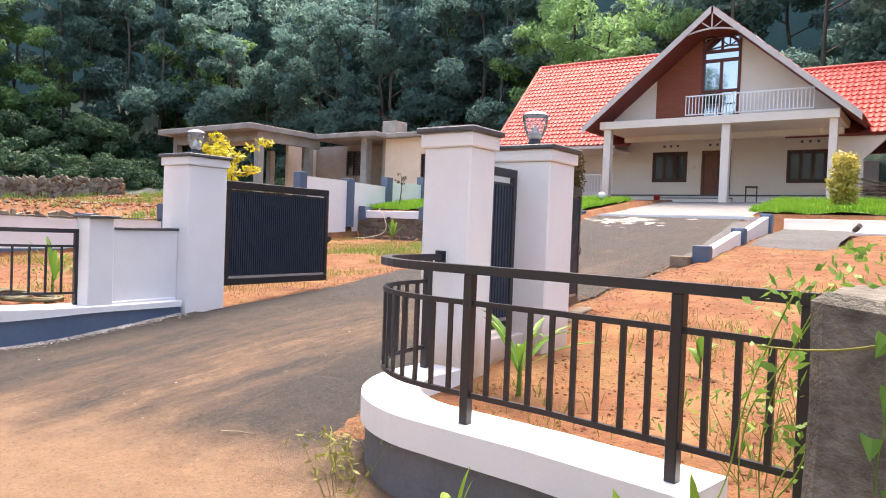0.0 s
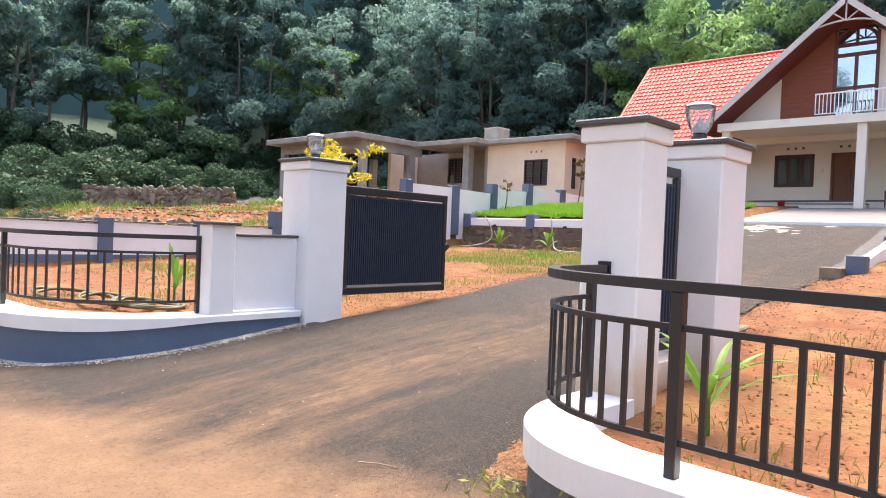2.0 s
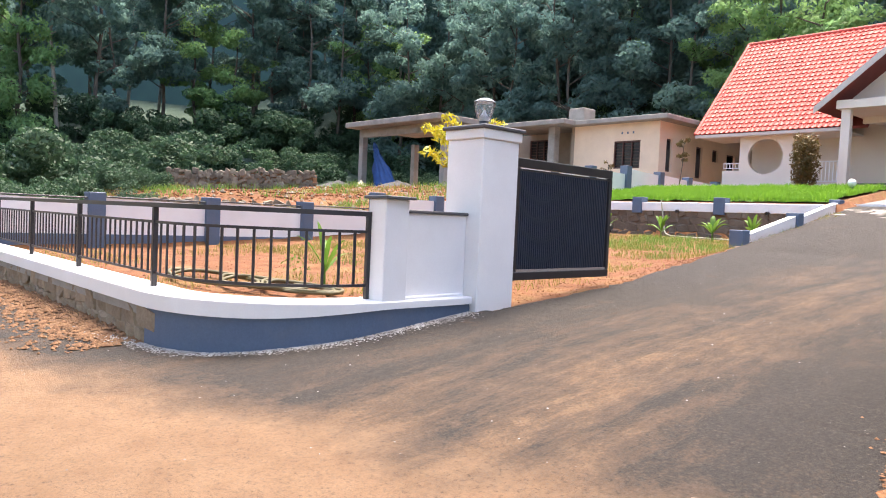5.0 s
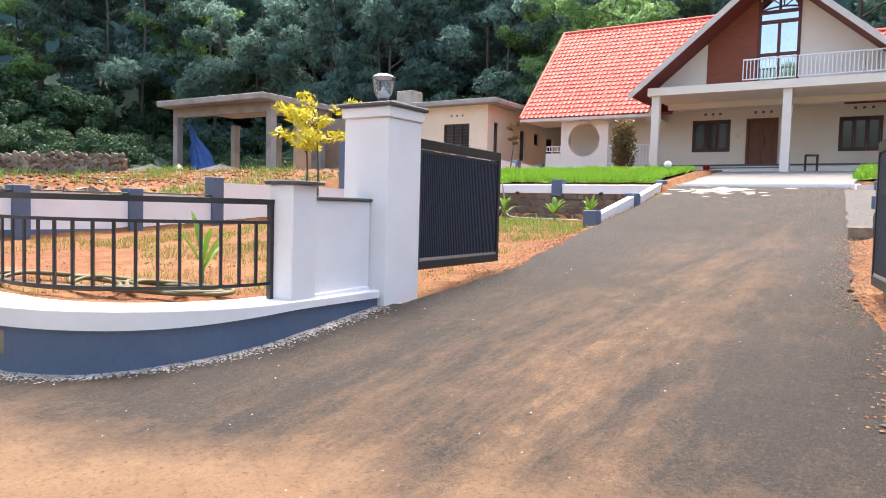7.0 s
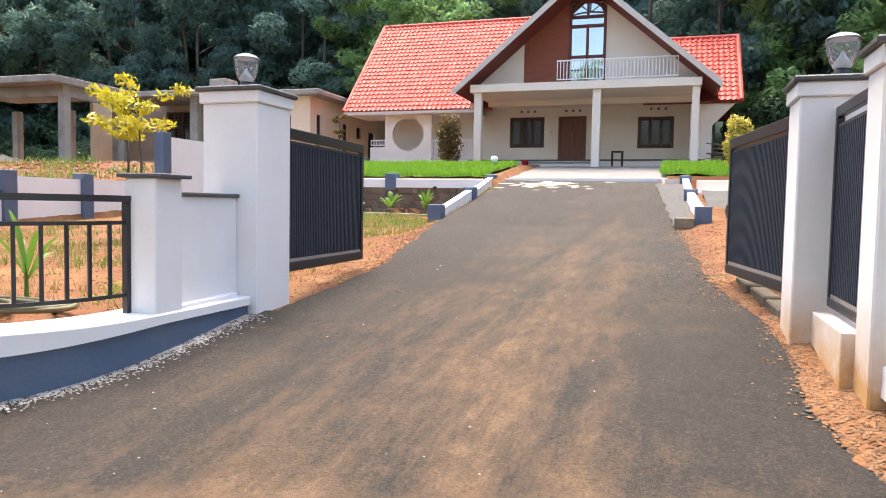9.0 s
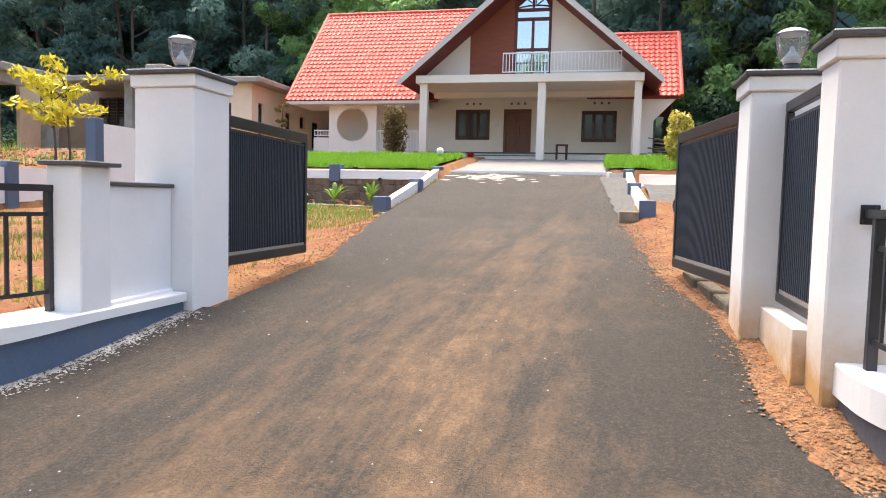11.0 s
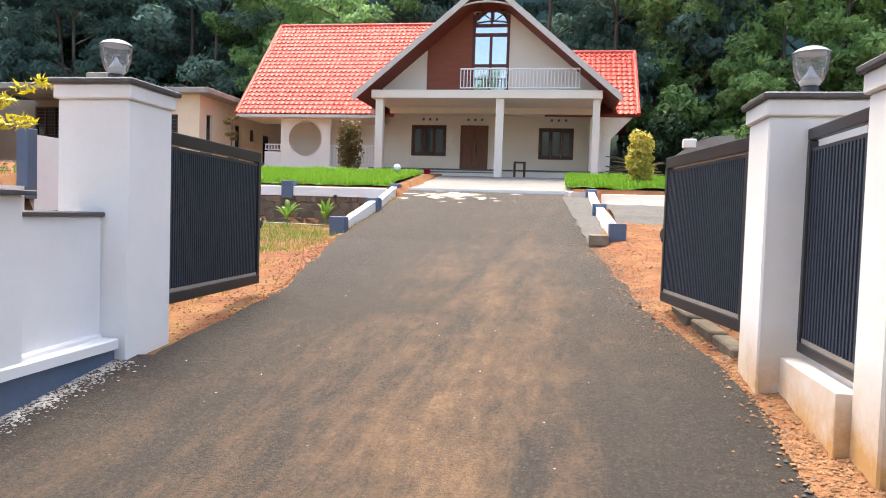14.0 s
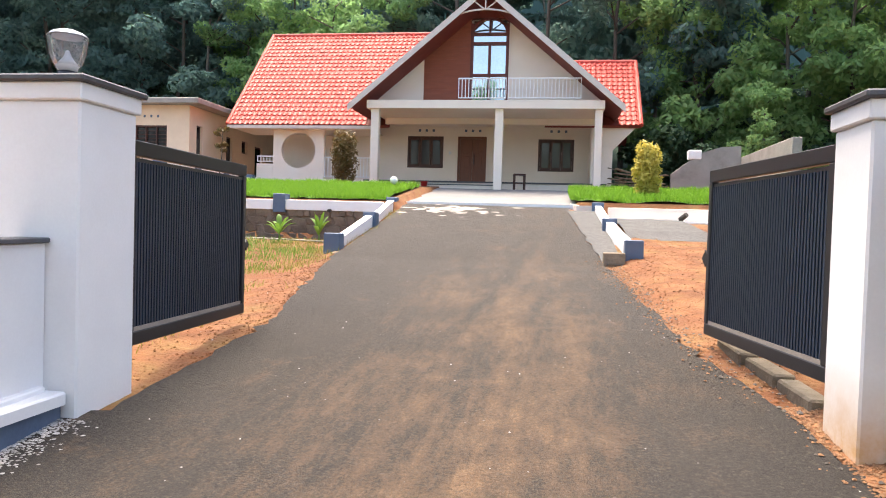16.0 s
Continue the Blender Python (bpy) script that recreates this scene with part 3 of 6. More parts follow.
def wall_bits():
    a = thing("wing_wall", "white wall panel between the post and the gate pillar", "wall", m=pose(-6.615, 7.04, TOP, 0, 0, 4.5))
    part("panel", box(-0.14, 0.0, -0.44, 0.449, -0.15, 0.83), white, a)
    part("coping", box(-0.17, 0.03, -0.44, 0.449, 0.83, 0.86), capstone, a, "thin dark coping")
    part("foot", box(-0.10, 0.045, -0.44, 0.40, -0.15, 0.03, 0.008), white, a)
    b = thing("wall_post", "square white wall post with thin dark cap", "wall post", m=pose(-6.63, 6.4625, TOP))
    part("shaft", box(-0.15, 0.115, -0.1425, 0.1425, -0.05, 0.95, 0.01), white, b)
    part("cap", box(-0.19, 0.18, -0.1725, 0.1725, 0.95, 0.98), capstone, b, "dark cap")
    c = thing("wing_wall", "low white wall carrying the narrow fixed grille", "wall", m=pose(-2.06, 7.1725, 0.5))
    part("panel", box(-0.13, 0.13, -0.457, 0.457, -0.4, 0.235), muddy, c)
    g = thing("fixed_grille", "narrow black steel grille between two pillars", "grille", m=pose(-2.075, 7.1725, 0.775))
    part("sill_rail", box(-0.025, 0.025, -0.455, 0.455, 0.0, 0.06), black_metal, g)
    part("head_rail", box(-0.025, 0.025, -0.455, 0.455, 1.27, 1.34), black_metal, g)
    for y in (-0.455, 0.405):
        part("stile", box(-0.025, 0.025, y, y + 0.05, 0.0605, 1.2695), black_metal, g)
    bar = part("slat", box(-0.016, 0.016, -0.011, 0.011, 0.09, 1.20, 0), fin_metal, g, m=pose(0, -0.375, 0))
    for i in range(1, 17):
        again(bar, pose(0, -0.375 + 0.0468 * i, 0))
    part("mid_rail", box(-0.012, 0.012, -0.405, 0.405, 1.20, 1.22, 0), black_metal, g)
    part("strip", box(-0.015, 0.015, -0.405, 0.405, 0.0605, 0.089, 0), bare_steel, g, "bare steel strip")
    for z in (0.28, 1.02):
        part("bracket", box(-0.02, 0.02, 0.4552, 0.457, z, z + 0.07, 0), black_metal, g)


wall_bits()


# ---- pillar lamps ----
def pillar_lamp(m, label):
    p = thing("pillar_lamp", label, "lamp", "lamps on gate pillars", m @ Matrix.Diagonal((0.93, 0.93, 1.25, 1)))
    part("base", lathe([(0.001, 0), (0.066, 0), (0.066, 0.035), (0.056, 0.045), (0.056, 0.062), (0.001, 0.062)]), black_metal, p, "black base", True)
    g = part("globe", lathe([(0.058, 0.062), (0.085, 0.095), (0.108, 0.145), (0.119, 0.20), (0.121, 0.225), (0.113, 0.225), (0.111, 0.20), (0.100, 0.147), (0.078, 0.10), (0.052, 0.068)], 28), lamp_glass, p, "clear tapered glass globe", True)
    g.visible_shadow = False
    part("lid", lathe([(0.001, 0.262), (0.05, 0.258), (0.092, 0.246), (0.116, 0.232), (0.124, 0.226), (0.112, 0.2255), (0.001, 0.2255)], 28), lid_grey, p, "grey dished lid", True)
    part("bulb", lathe([(0.001, 0.165), (0.012, 0.16), (0.022, 0.135), (0.05, 0.108), (0.072, 0.088), (0.05, 0.0635), (0.001, 0.0635)], 20), bulb_white, p, "silvery conical reflector", True)
    return p


pillar_lamp(pose(-6.74, 7.77, 2.39), "clear glass pillar lamp with grey lid")
pillar_lamp(pose(-2.03, 7.865, 2.33), "clear glass pillar lamp with grey lid")


# ---- steel railings on the street walls ----
def railing(path, s_posts, m_top, zb, label, gap=0.135):
    """Posts, a flat top rail, two thin rails and upright bars along a path set in from the wall's face."""
    r = thing("railing", label, "railing", "steel railings on the street walls")
    L = length(path)
    flat = [(-0.03, -0.022), (-0.03, 0.022), (0.03, 0.022), (0.03, -0.022)]
    thin = [(-0.011, -0.013), (-0.011, 0.013), (0.011, 0.013), (0.011, -0.013)]
    s0, s1 = s_posts[0], s_posts[-1]

    def run(a, b, z):
        n = int((b - a) / 0.08)
        return [(*along(path, a + (b - a) * i / n)[:2], z) for i in range(n + 1)]

    part("top_rail", sweep(bmesh.new(), run(max(0, s0 - 0.12), s1 + 0.03, m_top), flat), black_metal, r)
    part("upper_rail", sweep(bmesh.new(), run(s0, s1, m_top - 0.165), thin), black_metal, r)
    part("lower_rail", sweep(bmesh.new(), run(s0, s1, zb + 0.13), thin), black_metal, r)
    h = m_top - zb - 0.022
    first = None
    for s in s_posts:
        x, y, a = along(path, s)
        m = pose(x, y, zb, 0, 0, a)
        if first is None:
            first = part("post", box(-0.025, 0.025, -0.025, 0.025, -0.03, h, 0.004), black_metal, r, m=m)
        else:
            again(first, m)
    bar = None
    for a, b in zip(s_posts, s_posts[1:]):
        n = max(1, round((b - a) / gap))
        for i in range(1, n):
            sb = a + (b - a) * i / n
            x, y, t = along(path, sb)
            m = pose(x, y, zb + 0.13, 0, 0, t)
            if bar is None:
                bar = part("bar", box(-0.012, 0.012, -0.008, 0.008, 0, m_top - 0.165 - zb - 0.13, 0), black_metal, r, m=m)
            else:
                again(bar, m)
    return r


def offset(path, d):
    out = []
    for i, p in enumerate(path):
        a, b = path[max(i - 1, 0)], path[min(i + 1, len(path) - 1)]
        v = Vector((b[0] - a[0], b[1] - a[1])).normalized()
        out.append((p[0] - v.y * d, p[1] + v.x * d))
    return out


LP = offset(LEFT, -0.20)
railing(LP, [1.16, 3.62, 6.05, 8.35, 10.6, 12.6], 1.42, TOP, "black steel railing curving along the white ledge", gap=0.157)
RP = offset(RIGHT, 0.07)
RP = RP + [(0.9, 4.96)]
railing(RP, [0.15, 1.80, 2.88, 3.36], 1.39, 0.64, "black steel railing sweeping round the curved wall", gap=0.118)


def rail_flange():
    f = thing("rail_flange", "black steel flange fixing the rail to the pillar", "flange", m=pose(-1.94, 6.39, 1.39))
    part("plate", box(-0.045, 0.045, -0.012, -0.001, -0.055, 0.045, 0.003), black_metal, f)
    part("bolt", rod(bmesh.new(), (0.03, -0.022, 0.028), (0.03, -0.0121, 0.028), 0.009, n=8), black_metal, f)
    part("bolt", rod(bmesh.new(), (-0.03, -0.022, -0.038), (-0.03, -0.0121, -0.038), 0.009, n=8), black_metal, f)


rail_flange()
wall_lip = part("footing_strip", sweep(bmesh.new(), lift(cut(LEFT, 3.564, 12.9), 0), [(0.025, 0.385), (0.025, 0.470), (-0.2, 0.470), (-0.2, 0.385)]), concrete, left_wall, "pale mortar strip under the ledge")

# ---- sliding-leaf gates, both standing open ----
def gate_leaf(m, label, L):
    """An open leaf along +y from its hinge: a box frame filled with upright fins."""
    g = thing("gate_leaf", label, "gate", "driveway gate leaves", m)
    H, n = 1.34, round((L - 0.16) / 0.0372)
    part("sill", box(-0.03, 0.03, 0, L, 0, 0.09), black_metal, g)
    part("head", box(-0.03, 0.03, 0, L, H - 0.10, H), black_metal, g)
    part("hinge_stile", box(-0.03, 0.03, 0, 0.075, 0.0905, H - 0.1005), black_metal, g)
    part("lock_stile", box(-0.03, 0.03, L - 0.06, L, 0.0905, H - 0.1005), black_metal, g)
    part("inner_head", box(-0.015, 0.015, 0.076, L - 0.061, H - 0.138, H - 0.114, 0), black_metal, g)
    fin = part("slat", box(-0.02, 0.02, -0.010, 0.010, 0.12, H - 0.1385, 0), fin_metal, g, m=pose(0, 0.10, 0))
    for i in range(1, n):
        again(fin, pose(0, 0.10 + 0.0372 * i, 0))
    part("backing", box(-0.0015, 0.0015, 0.08, L - 0.065, 0.13, H - 0.145, 0), black_metal, g)
    part("drop_rail", box(-0.02, 0.02, 0.076, L - 0.061, 0.0905, 0.118, 0), bare_steel, g, "bare steel strip")
    latch = bmesh.new()
    bmesh.ops.create_cone(latch, cap_ends=True, segments=4, radius1=0.07, radius2=0.05, depth=0.06, matrix=pose(0, L + 0.03, 0.62, 0, 90, 0))
    part("latch_box", latch, black_metal, g, "black latch lug")
    return g


gate_leaf(pose(-6.545, 8.075, 0.77, 0, 0, 2.4), "black steel gate leaf with upright slats, standing open", 1.92)
gate_leaf(pose(-2.27, 8.135, 0.79, 0, 0, 9.0), "black steel gate leaf with upright slats, standing open", 1.89)


# ---- the house with the red roof ----
house = thing("house", "cream two-storey house with steep red tiled roofs", "house", m=pose(0, 0, 0))


def pierced(x0, x1, z0, z1, y0, y1, holes):
    """An upright slab between y0 and y1 with rectangular holes (x0, x1, z0, z1)."""
    bm = bmesh.new()
    xs = sorted({x0, x1, *[h[0] for h in holes], *[h[1] for h in holes]})
    for a, b in zip(xs, xs[1:]):
        cuts = sorted((h[2], h[3]) for h in holes if h[0] <= a and h[1] >= b)
        z = z0
        for lo, hi in cuts:
            if lo > z:
                bx(bm, a, b, y0, y1, z, lo)
            z = hi
        if z < z1:
            bx(bm, a, b, y0, y1, z, z1)
    bmesh.ops.remove_doubles(bm, verts=bm.verts, dist=0.0005)
    return bm


W1, W2, DR = (-10.27, -8.71, 4.13, 5.48), (-4.68, -3.2, 4.06, 5.40), (-8.08, -6.86, 3.45, 5.48)
part("front_wall", pierced(-11.5, -1.95, 3.0, 6.2, 34.3, 34.5, [W1, W2, DR]), cream, house)


def window(hole, y, n, name="window"):
    x0, x1, z0, z1 = hole
    w = bmesh.new()
    bx(w, x0, x1, y - 0.02, y + 0.08, z1 - 0.07, z1)
    bx(w, x0, x1, y - 0.02, y + 0.08, z0, z0 + 0.07)
    bx(w, x0, x0 + 0.07, y - 0.02, y + 0.08, z0 + 0.07, z1 - 0.07)
    bx(w, x1 - 0.07, x1, y - 0.02, y + 0.08, z0 + 0.07, z1 - 0.07)
    ob = part(name, w, wood, house, "dark brown wooden window")
    for i in range(n):
        a = x0 + 0.07 + (x1 - x0 - 0.14) * i / n
        b = x0 + 0.07 + (x1 - x0 - 0.14) * (i + 1) / n
        c = bmesh.new()
        bx(c, a + 0.005, a + 0.075, y, y + 0.05, z0 + 0.07, z1 - 0.07)
        bx(c, b - 0.075, b - 0.005, y, y + 0.05, z0 + 0.07, z1 - 0.07)
        bx(c, a + 0.075, b - 0.075, y, y + 0.05, z0 + 0.07, z0 + 0.15)
        bx(c, a + 0.075, b - 0.075, y, y + 0.05, z1 - 0.15, z1 - 0.07)
        part("casement", c, wood, ob)
        part("pane", box(a + 0.075, b - 0.075, y + 0.02, y + 0.03, z0 + 0.15, z1 - 0.15, 0), dark_pane, ob)


window(W1, 34.32, 3)
window(W2, 34.32, 3)


def front_door():
    x0, x1, z0, z1 = DR
    w = bmesh.new()
    bx(w, x0, x0 + 0.09, 34.26, 34.40, z0, z1)
    bx(w, x1 - 0.09, x1, 34.26, 34.40, z0, z1)
    bx(w, x0 + 0.09, x1 - 0.09, 34.26, 34.40, z1 - 0.09, z1)
    d = part("door", w, door_wood, house, "teak double door with carved panels")
    mid = x0 + 0.62
    for a, b in ((x0 + 0.092, mid - 0.003), (mid + 0.003, x1 - 0.092)):
        part("leaf", box(a, b, 34.33, 34.37, z0 + 0.01, z1 - 0.092), door_wood, d)
        n = 3
        for i in range(n):
            za = z0 + 0.12 + i * 0.60
            part("panel", box(a + 0.10, b - 0.10, 34.318, 34.331, za, za + 0.48, 0.01), door_wood, d)
    part("handle", rod(bmesh.new(), (mid + 0.08, 34.29, 4.3), (mid + 0.08, 34.29, 4.75), 0.018), black_metal, d, "long dark pull handle")


front_door()
part("porch_floor", box(-11.5, -2.0, 31.75, 34.3, 2.9, 3.42), cream, house, "raised porch floor")
part("porch_edge", box(-11.5, -2.0, 31.70, 31.75, 3.36, 3.42), capstone, house, "dark granite nosing")
part("step", box(-8.9, -6.1, 31.36, 31.698, 2.95, 3.24), cream, house, "porch step")
part("step_tread", box(-8.92, -6.08, 31.33, 31.698, 3.242, 3.275), capstone, house, "dark granite tread")
for x0, x1 in ((-10.72, -10.42), (-6.13, -5.83), (-2.60, -2.34)):
    part("column", box(x0, x1, 29.72, 30.0, 2.9, 5.90, 0.01), cream, house, "square cream column")
part("balcony_slab", box(-10.86, -2.28, 29.60, 34.5, 5.90, 6.20), cream, house, "pale balcony slab")
part("beam", box(-10.7, -2.4, 31.9, 32.15, 5.66, 5.898), cream, house, "ceiling beam")
part("meter_box", box(-8.47, -8.36, 34.27, 34.298, 4.72, 4.84), lamp_grey, house, "small bell panel")
for x in (-9.8, -9.5, -9.2, -7.8, -7.5, -7.2, -4.2, -3.9, -3.6):
    part("vent_hole", box(x, x + 0.10, 34.285, 34.299, 5.68, 5.78, 0), grey_paint, house, "small dark wall vent")


# upper floor: a gable wall under the front roof
APEX_X, APEX_Z, EAVE_Z, HALF = -6.56, 10.12, 5.95, 4.92
SLOPE = (APEX_Z - EAVE_Z) / HALF
YF, YW = 29.35, 30.7


def roof_z(x):
    return APEX_Z - SLOPE * abs(x - APEX_X)


def gable_piece(x0, x1, y0, y1, zb, drop=0.12):
    """A wall slice whose top follows the roof."""
    bm = bmesh.new()
    xs = sorted({x0, x1, *([APEX_X] if x0 < APEX_X < x1 else [])})
    for a, b in zip(xs, xs[1:]):
        za, zc = max(roof_z(a) - drop, zb + 0.01), max(roof_z(b) - drop, zb + 0.01)
        v = [bm.verts.new(p) for p in ((a, y0, zb), (b, y0, zb), (b, y0, zc), (a, y0, za), (a, y1, zb), (b, y1, zb), (b, y1, zc), (a, y1, za))]
        for f in ((0, 1, 2, 3), (5, 4, 7, 6), (4, 0, 3, 7), (1, 5, 6, 2), (3, 2, 6, 7), (4, 5, 1, 0)):
            bm.faces.new([v[i] for i in f])
    bmesh.ops.remove_doubles(bm, verts=bm.verts, dist=0.0005)
    bmesh.ops.recalc_face_normals(bm, faces=bm.faces)
    return bm


BW = (-7.21, -5.775)
part("gable_wall", gable_piece(-10.7, -8.95, YW, YW + 0.2, 6.202), cream, house)
part("gable_wall", gable_piece(-5.775, -2.4, YW, YW + 0.2, 6.202), cream, house)
cw = part("cladding", gable_piece(-8.95, -7.21, YW - 0.02, YW + 0.2, 6.202), clad, house, "brown boarded cladding panel")
part("lintel", gable_piece(-7.21, -5.775, YW, YW + 0.2, 9.43), roof_under, house)
z = 6.30
while z < 9.6:
    xl = max(-8.94, APEX_X - (APEX_Z - 0.2 - z - 0.15) / SLOPE)
    if xl < -7.4:
        part("board", box(xl, -7.215, YW - 0.032, YW - 0.021, z, z + 0.148, 0), clad, cw)
    z += 0.16


def tall_window():
    x0, x1 = BW
    w = bmesh.new()
    bx(w, x0, x0 + 0.11, YW - 0.03, YW + 0.1, 6.202, 9.23)
    bx(w, x1 - 0.11, x1, YW - 0.03, YW + 0.1, 6.202, 9.23)
    mid = (x0 + x1) / 2
    bx(w, mid - 0.05, mid + 0.05, YW - 0.025, YW + 0.1, 6.202, 8.42)
    for za, zb in ((7.26, 7.365), (8.42, 8.54), (8.775, 8.89)):
        bx(w, x0 + 0.11, x1 - 0.11, YW - 0.02, YW + 0.1, za, zb)
    bx(w, mid - 0.04, mid + 0.04, YW - 0.02, YW + 0.1, 8.89, 9.43)
    for i in range(10):
        a0, a1 = math.pi * i / 10, math.pi * (i + 1) / 10
        p = [(mid + 0.64 * math.cos(a), 8.89 + 0.53 * math.sin(a)) for a in (a0, a1)]
        rod(w, (p[0][0], YW + 0.03, p[0][1]), (p[1][0], YW + 0.03, p[1][1]), 0.055, n=6)
    ob = part("tall_window", w, M("red_brown_timber", (0.16, 0.035, 0.03), (0.11, 0.025, 0.02), 3, 0.5, 0.1, 20), house, "tall arched window with red-brown frames")
    for a, b in ((x0 + 0.11, mid - 0.05), (mid + 0.05, x1 - 0.11)):
        for za, zb in ((6.202, 7.26), (7.365, 8.42)):
            part("pane", box(a, b, YW + 0.03, YW + 0.04, za, zb, 0), sky_pane, ob)
    part("pane", box(x0 + 0.11, x1 - 0.11, YW + 0.03, YW + 0.04, 8.54, 8.775, 0), sky_pane, ob)
    part("pane", box(x0 + 0.11, mid - 0.04, YW + 0.03, YW + 0.04, 8.89, 9.33, 0), sky_pane, ob)
    part("pane", box(mid + 0.04, x1 - 0.11, YW + 0.03, YW + 0.04, 8.89, 9.33, 0), sky_pane, ob)


tall_window()
part("gable_backing", gable_piece(-10.6, -2.5, YW + 0.21, YW + 0.35, 6.202), cream, house)


def tiled_slope(name, p0, along_v, up_v, n_rows, n_cols, keep=None, label="interlocking red clay tiles"):
    """Courses of pan tiles on a slope from its lower corner p0; keep(point) trims where another roof stands."""
    bm = bmesh.new()
    p0, a, u = Vector(p0), Vector(along_v), Vector(up_v)
    n = a.cross(u).normalized()
    if n.z < 0:
        n = -n
    for r in range(n_rows):
        for c in range(n_cols):
            q = p0 + a * (c / n_cols) + u * (r / n_rows)
            if keep and not keep(q + a * 0.5 / n_cols + u * 0.5 / n_rows):
                continue
            da, du = a / n_cols, u / n_rows
            prof = ((0.0, 0.040), (0.16, 0.058), (0.34, 0.024), (0.60, 0.004), (0.84, 0.016), (1.0, 0.040))
            lo = [bm.verts.new(q + da * s + n * (h + 0.034)) for s, h in prof]
            hi = [bm.verts.new(q + da * s + du * 1.06 + n * h) for s, h in prof]
            ft = [bm.verts.new(q + da * s + n * (h - 0.005)) for s, h in prof]
            for i in range(5):
                bm.faces.new((lo[i], lo[i + 1], hi[i + 1], hi[i]))
                bm.faces.new((ft[i], ft[i + 1], lo[i + 1], lo[i]))
    ob = part(name, bm, roof_red, house, label)
    return ob


def slab_on(p0, a, u, t, material, name, label=""):
    bm = bmesh.new()
    p0, a, u = Vector(p0), Vector(a), Vector(u)
    n = a.cross(u).normalized()
    if n.z < 0:
        n = -n
    v = [bm.verts.new(p) for p in (p0, p0 + a, p0 + a + u, p0 + u, p0 - n * t, p0 + a - n * t, p0 + a + u - n * t, p0 + u - n * t)]
    for f in ((0, 1, 2, 3), (5, 4, 7, 6), (4, 0, 3, 7), (1, 5, 6, 2), (3, 2, 6, 7), (4, 5, 1, 0)):
        bm.faces.new([v[i] for i in f])
    bmesh.ops.recalc_face_normals(bm, faces=bm.faces)
    return part(name, bm, material, house, label)


# front gable roof, its ridge running back into the main roof
for sgn in (-1, 1):
    lo = Vector((APEX_X + sgn * HALF, YF, EAVE_Z))
    up = Vector((-sgn * HALF, 0, APEX_Z - EAVE_Z))
    slab_on(lo, (0, 7.2, 0), up, 0.14, roof_under, "roof_deck", "red oxide boarded soffit")
    tiled_slope("roof_tiles", lo + Vector((0, 0.1, 0.0)), (0, 7.1, 0), up, 22, 32)
    nrm = Vector((sgn * (APEX_Z - EAVE_Z), 0, HALF)).normalized()
    b = bmesh.new()
    v0 = lo + nrm * 0.06
    v1 = lo + up + nrm * 0.06
    for y0, y1, dz in ((YF - 0.035, YF - 0.002, 0.22),):
        q = [b.verts.new(p) for p in ((v0.x, y0, v0.z), (v1.x, y0, v1.z), (v1.x, y0, v1.z - dz * 1.2), (v0.x, y0, v0.z - dz * 1.2),
                                      (v0.x, y1, v0.z), (v1.x, y1, v1.z), (v1.x, y1, v1.z - dz * 1.2), (v0.x, y1, v0.z - dz * 1.2))]
        for f in ((0, 1, 2, 3), (5, 4, 7, 6), (4, 0, 3, 7), (1, 5, 6, 2), (3, 2, 6, 7), (4, 5, 1, 0)):
            b.faces.new([q[i] for i in f])
    bmesh.ops.recalc_face_normals(b, faces=b.faces)
    part("bargeboard", b, fascia, house, "pale bargeboard")


def truss():
    """The curved collar and struts under the gable's peak."""
    t = bmesh.new()
    r = 2.1
    pts = [(APEX_X + r * math.sin(a), YF + 0.05, 7.85 + r * 0.72 * math.cos(a)) for a in np.linspace(-0.95, 0.95, 15)]
    for p, q in zip(pts, pts[1:]):
        rod(t, p, q, 0.035, n=6)
    rod(t, (APEX_X, YF + 0.05, 9.37), (APEX_X, YF + 0.05, 9.95), 0.03, n=6)
    for s in (-1, 1):
        rod(t, (APEX_X + s * 0.05, YF + 0.05, 9.38), (APEX_X + s * 0.42, YF + 0.05, 9.66), 0.025, n=6)
    part("truss", t, fascia, house, "curved steel truss under the gable")


truss()


def gable_clear(q):
    return q.z > roof_z(q.x) + 0.02 or abs(q.x - APEX_X) > HALF


LE, LR, RE, RR = (32.1, 5.62), (36.85, 10.50), (32.1, 5.68), (35.2, 8.78)
slab_on((-17.5, LE[0], LE[1]), (6.9, 0, 0), (0, LR[0] - LE[0], LR[1] - LE[1]), 0.12, roof_under, "roof_deck")
slab_on((-17.5, LR[0] + 4.75, LE[1]), (10.9, 0, 0), (0, LR[0] - LE[0] - 9.5, LR[1] - LE[1]), 0.12, roof_under, "roof_deck")
tiled_slope("roof_tiles", (-17.5, LE[0], LE[1]), (11.0, 0, 0), (0, LR[0] - LE[0], LR[1] - LE[1]), 23, 50, gable_clear)
slab_on((-4.4, RE[0], RE[1]), (3.64, 0, 0), (0, RR[0] - RE[0], RR[1] - RE[1]), 0.12, roof_under, "roof_deck")
slab_on((-4.4, RR[0] + 3.1, RE[1]), (3.64, 0, 0), (0, -3.1, RR[1] - RE[1]), 0.12, roof_under, "roof_deck")
tiled_slope("roof_tiles", (-4.4, RE[0], RE[1]), (3.64, 0, 0), (0, RR[0] - RE[0], RR[1] - RE[1]), 15, 17, gable_clear)
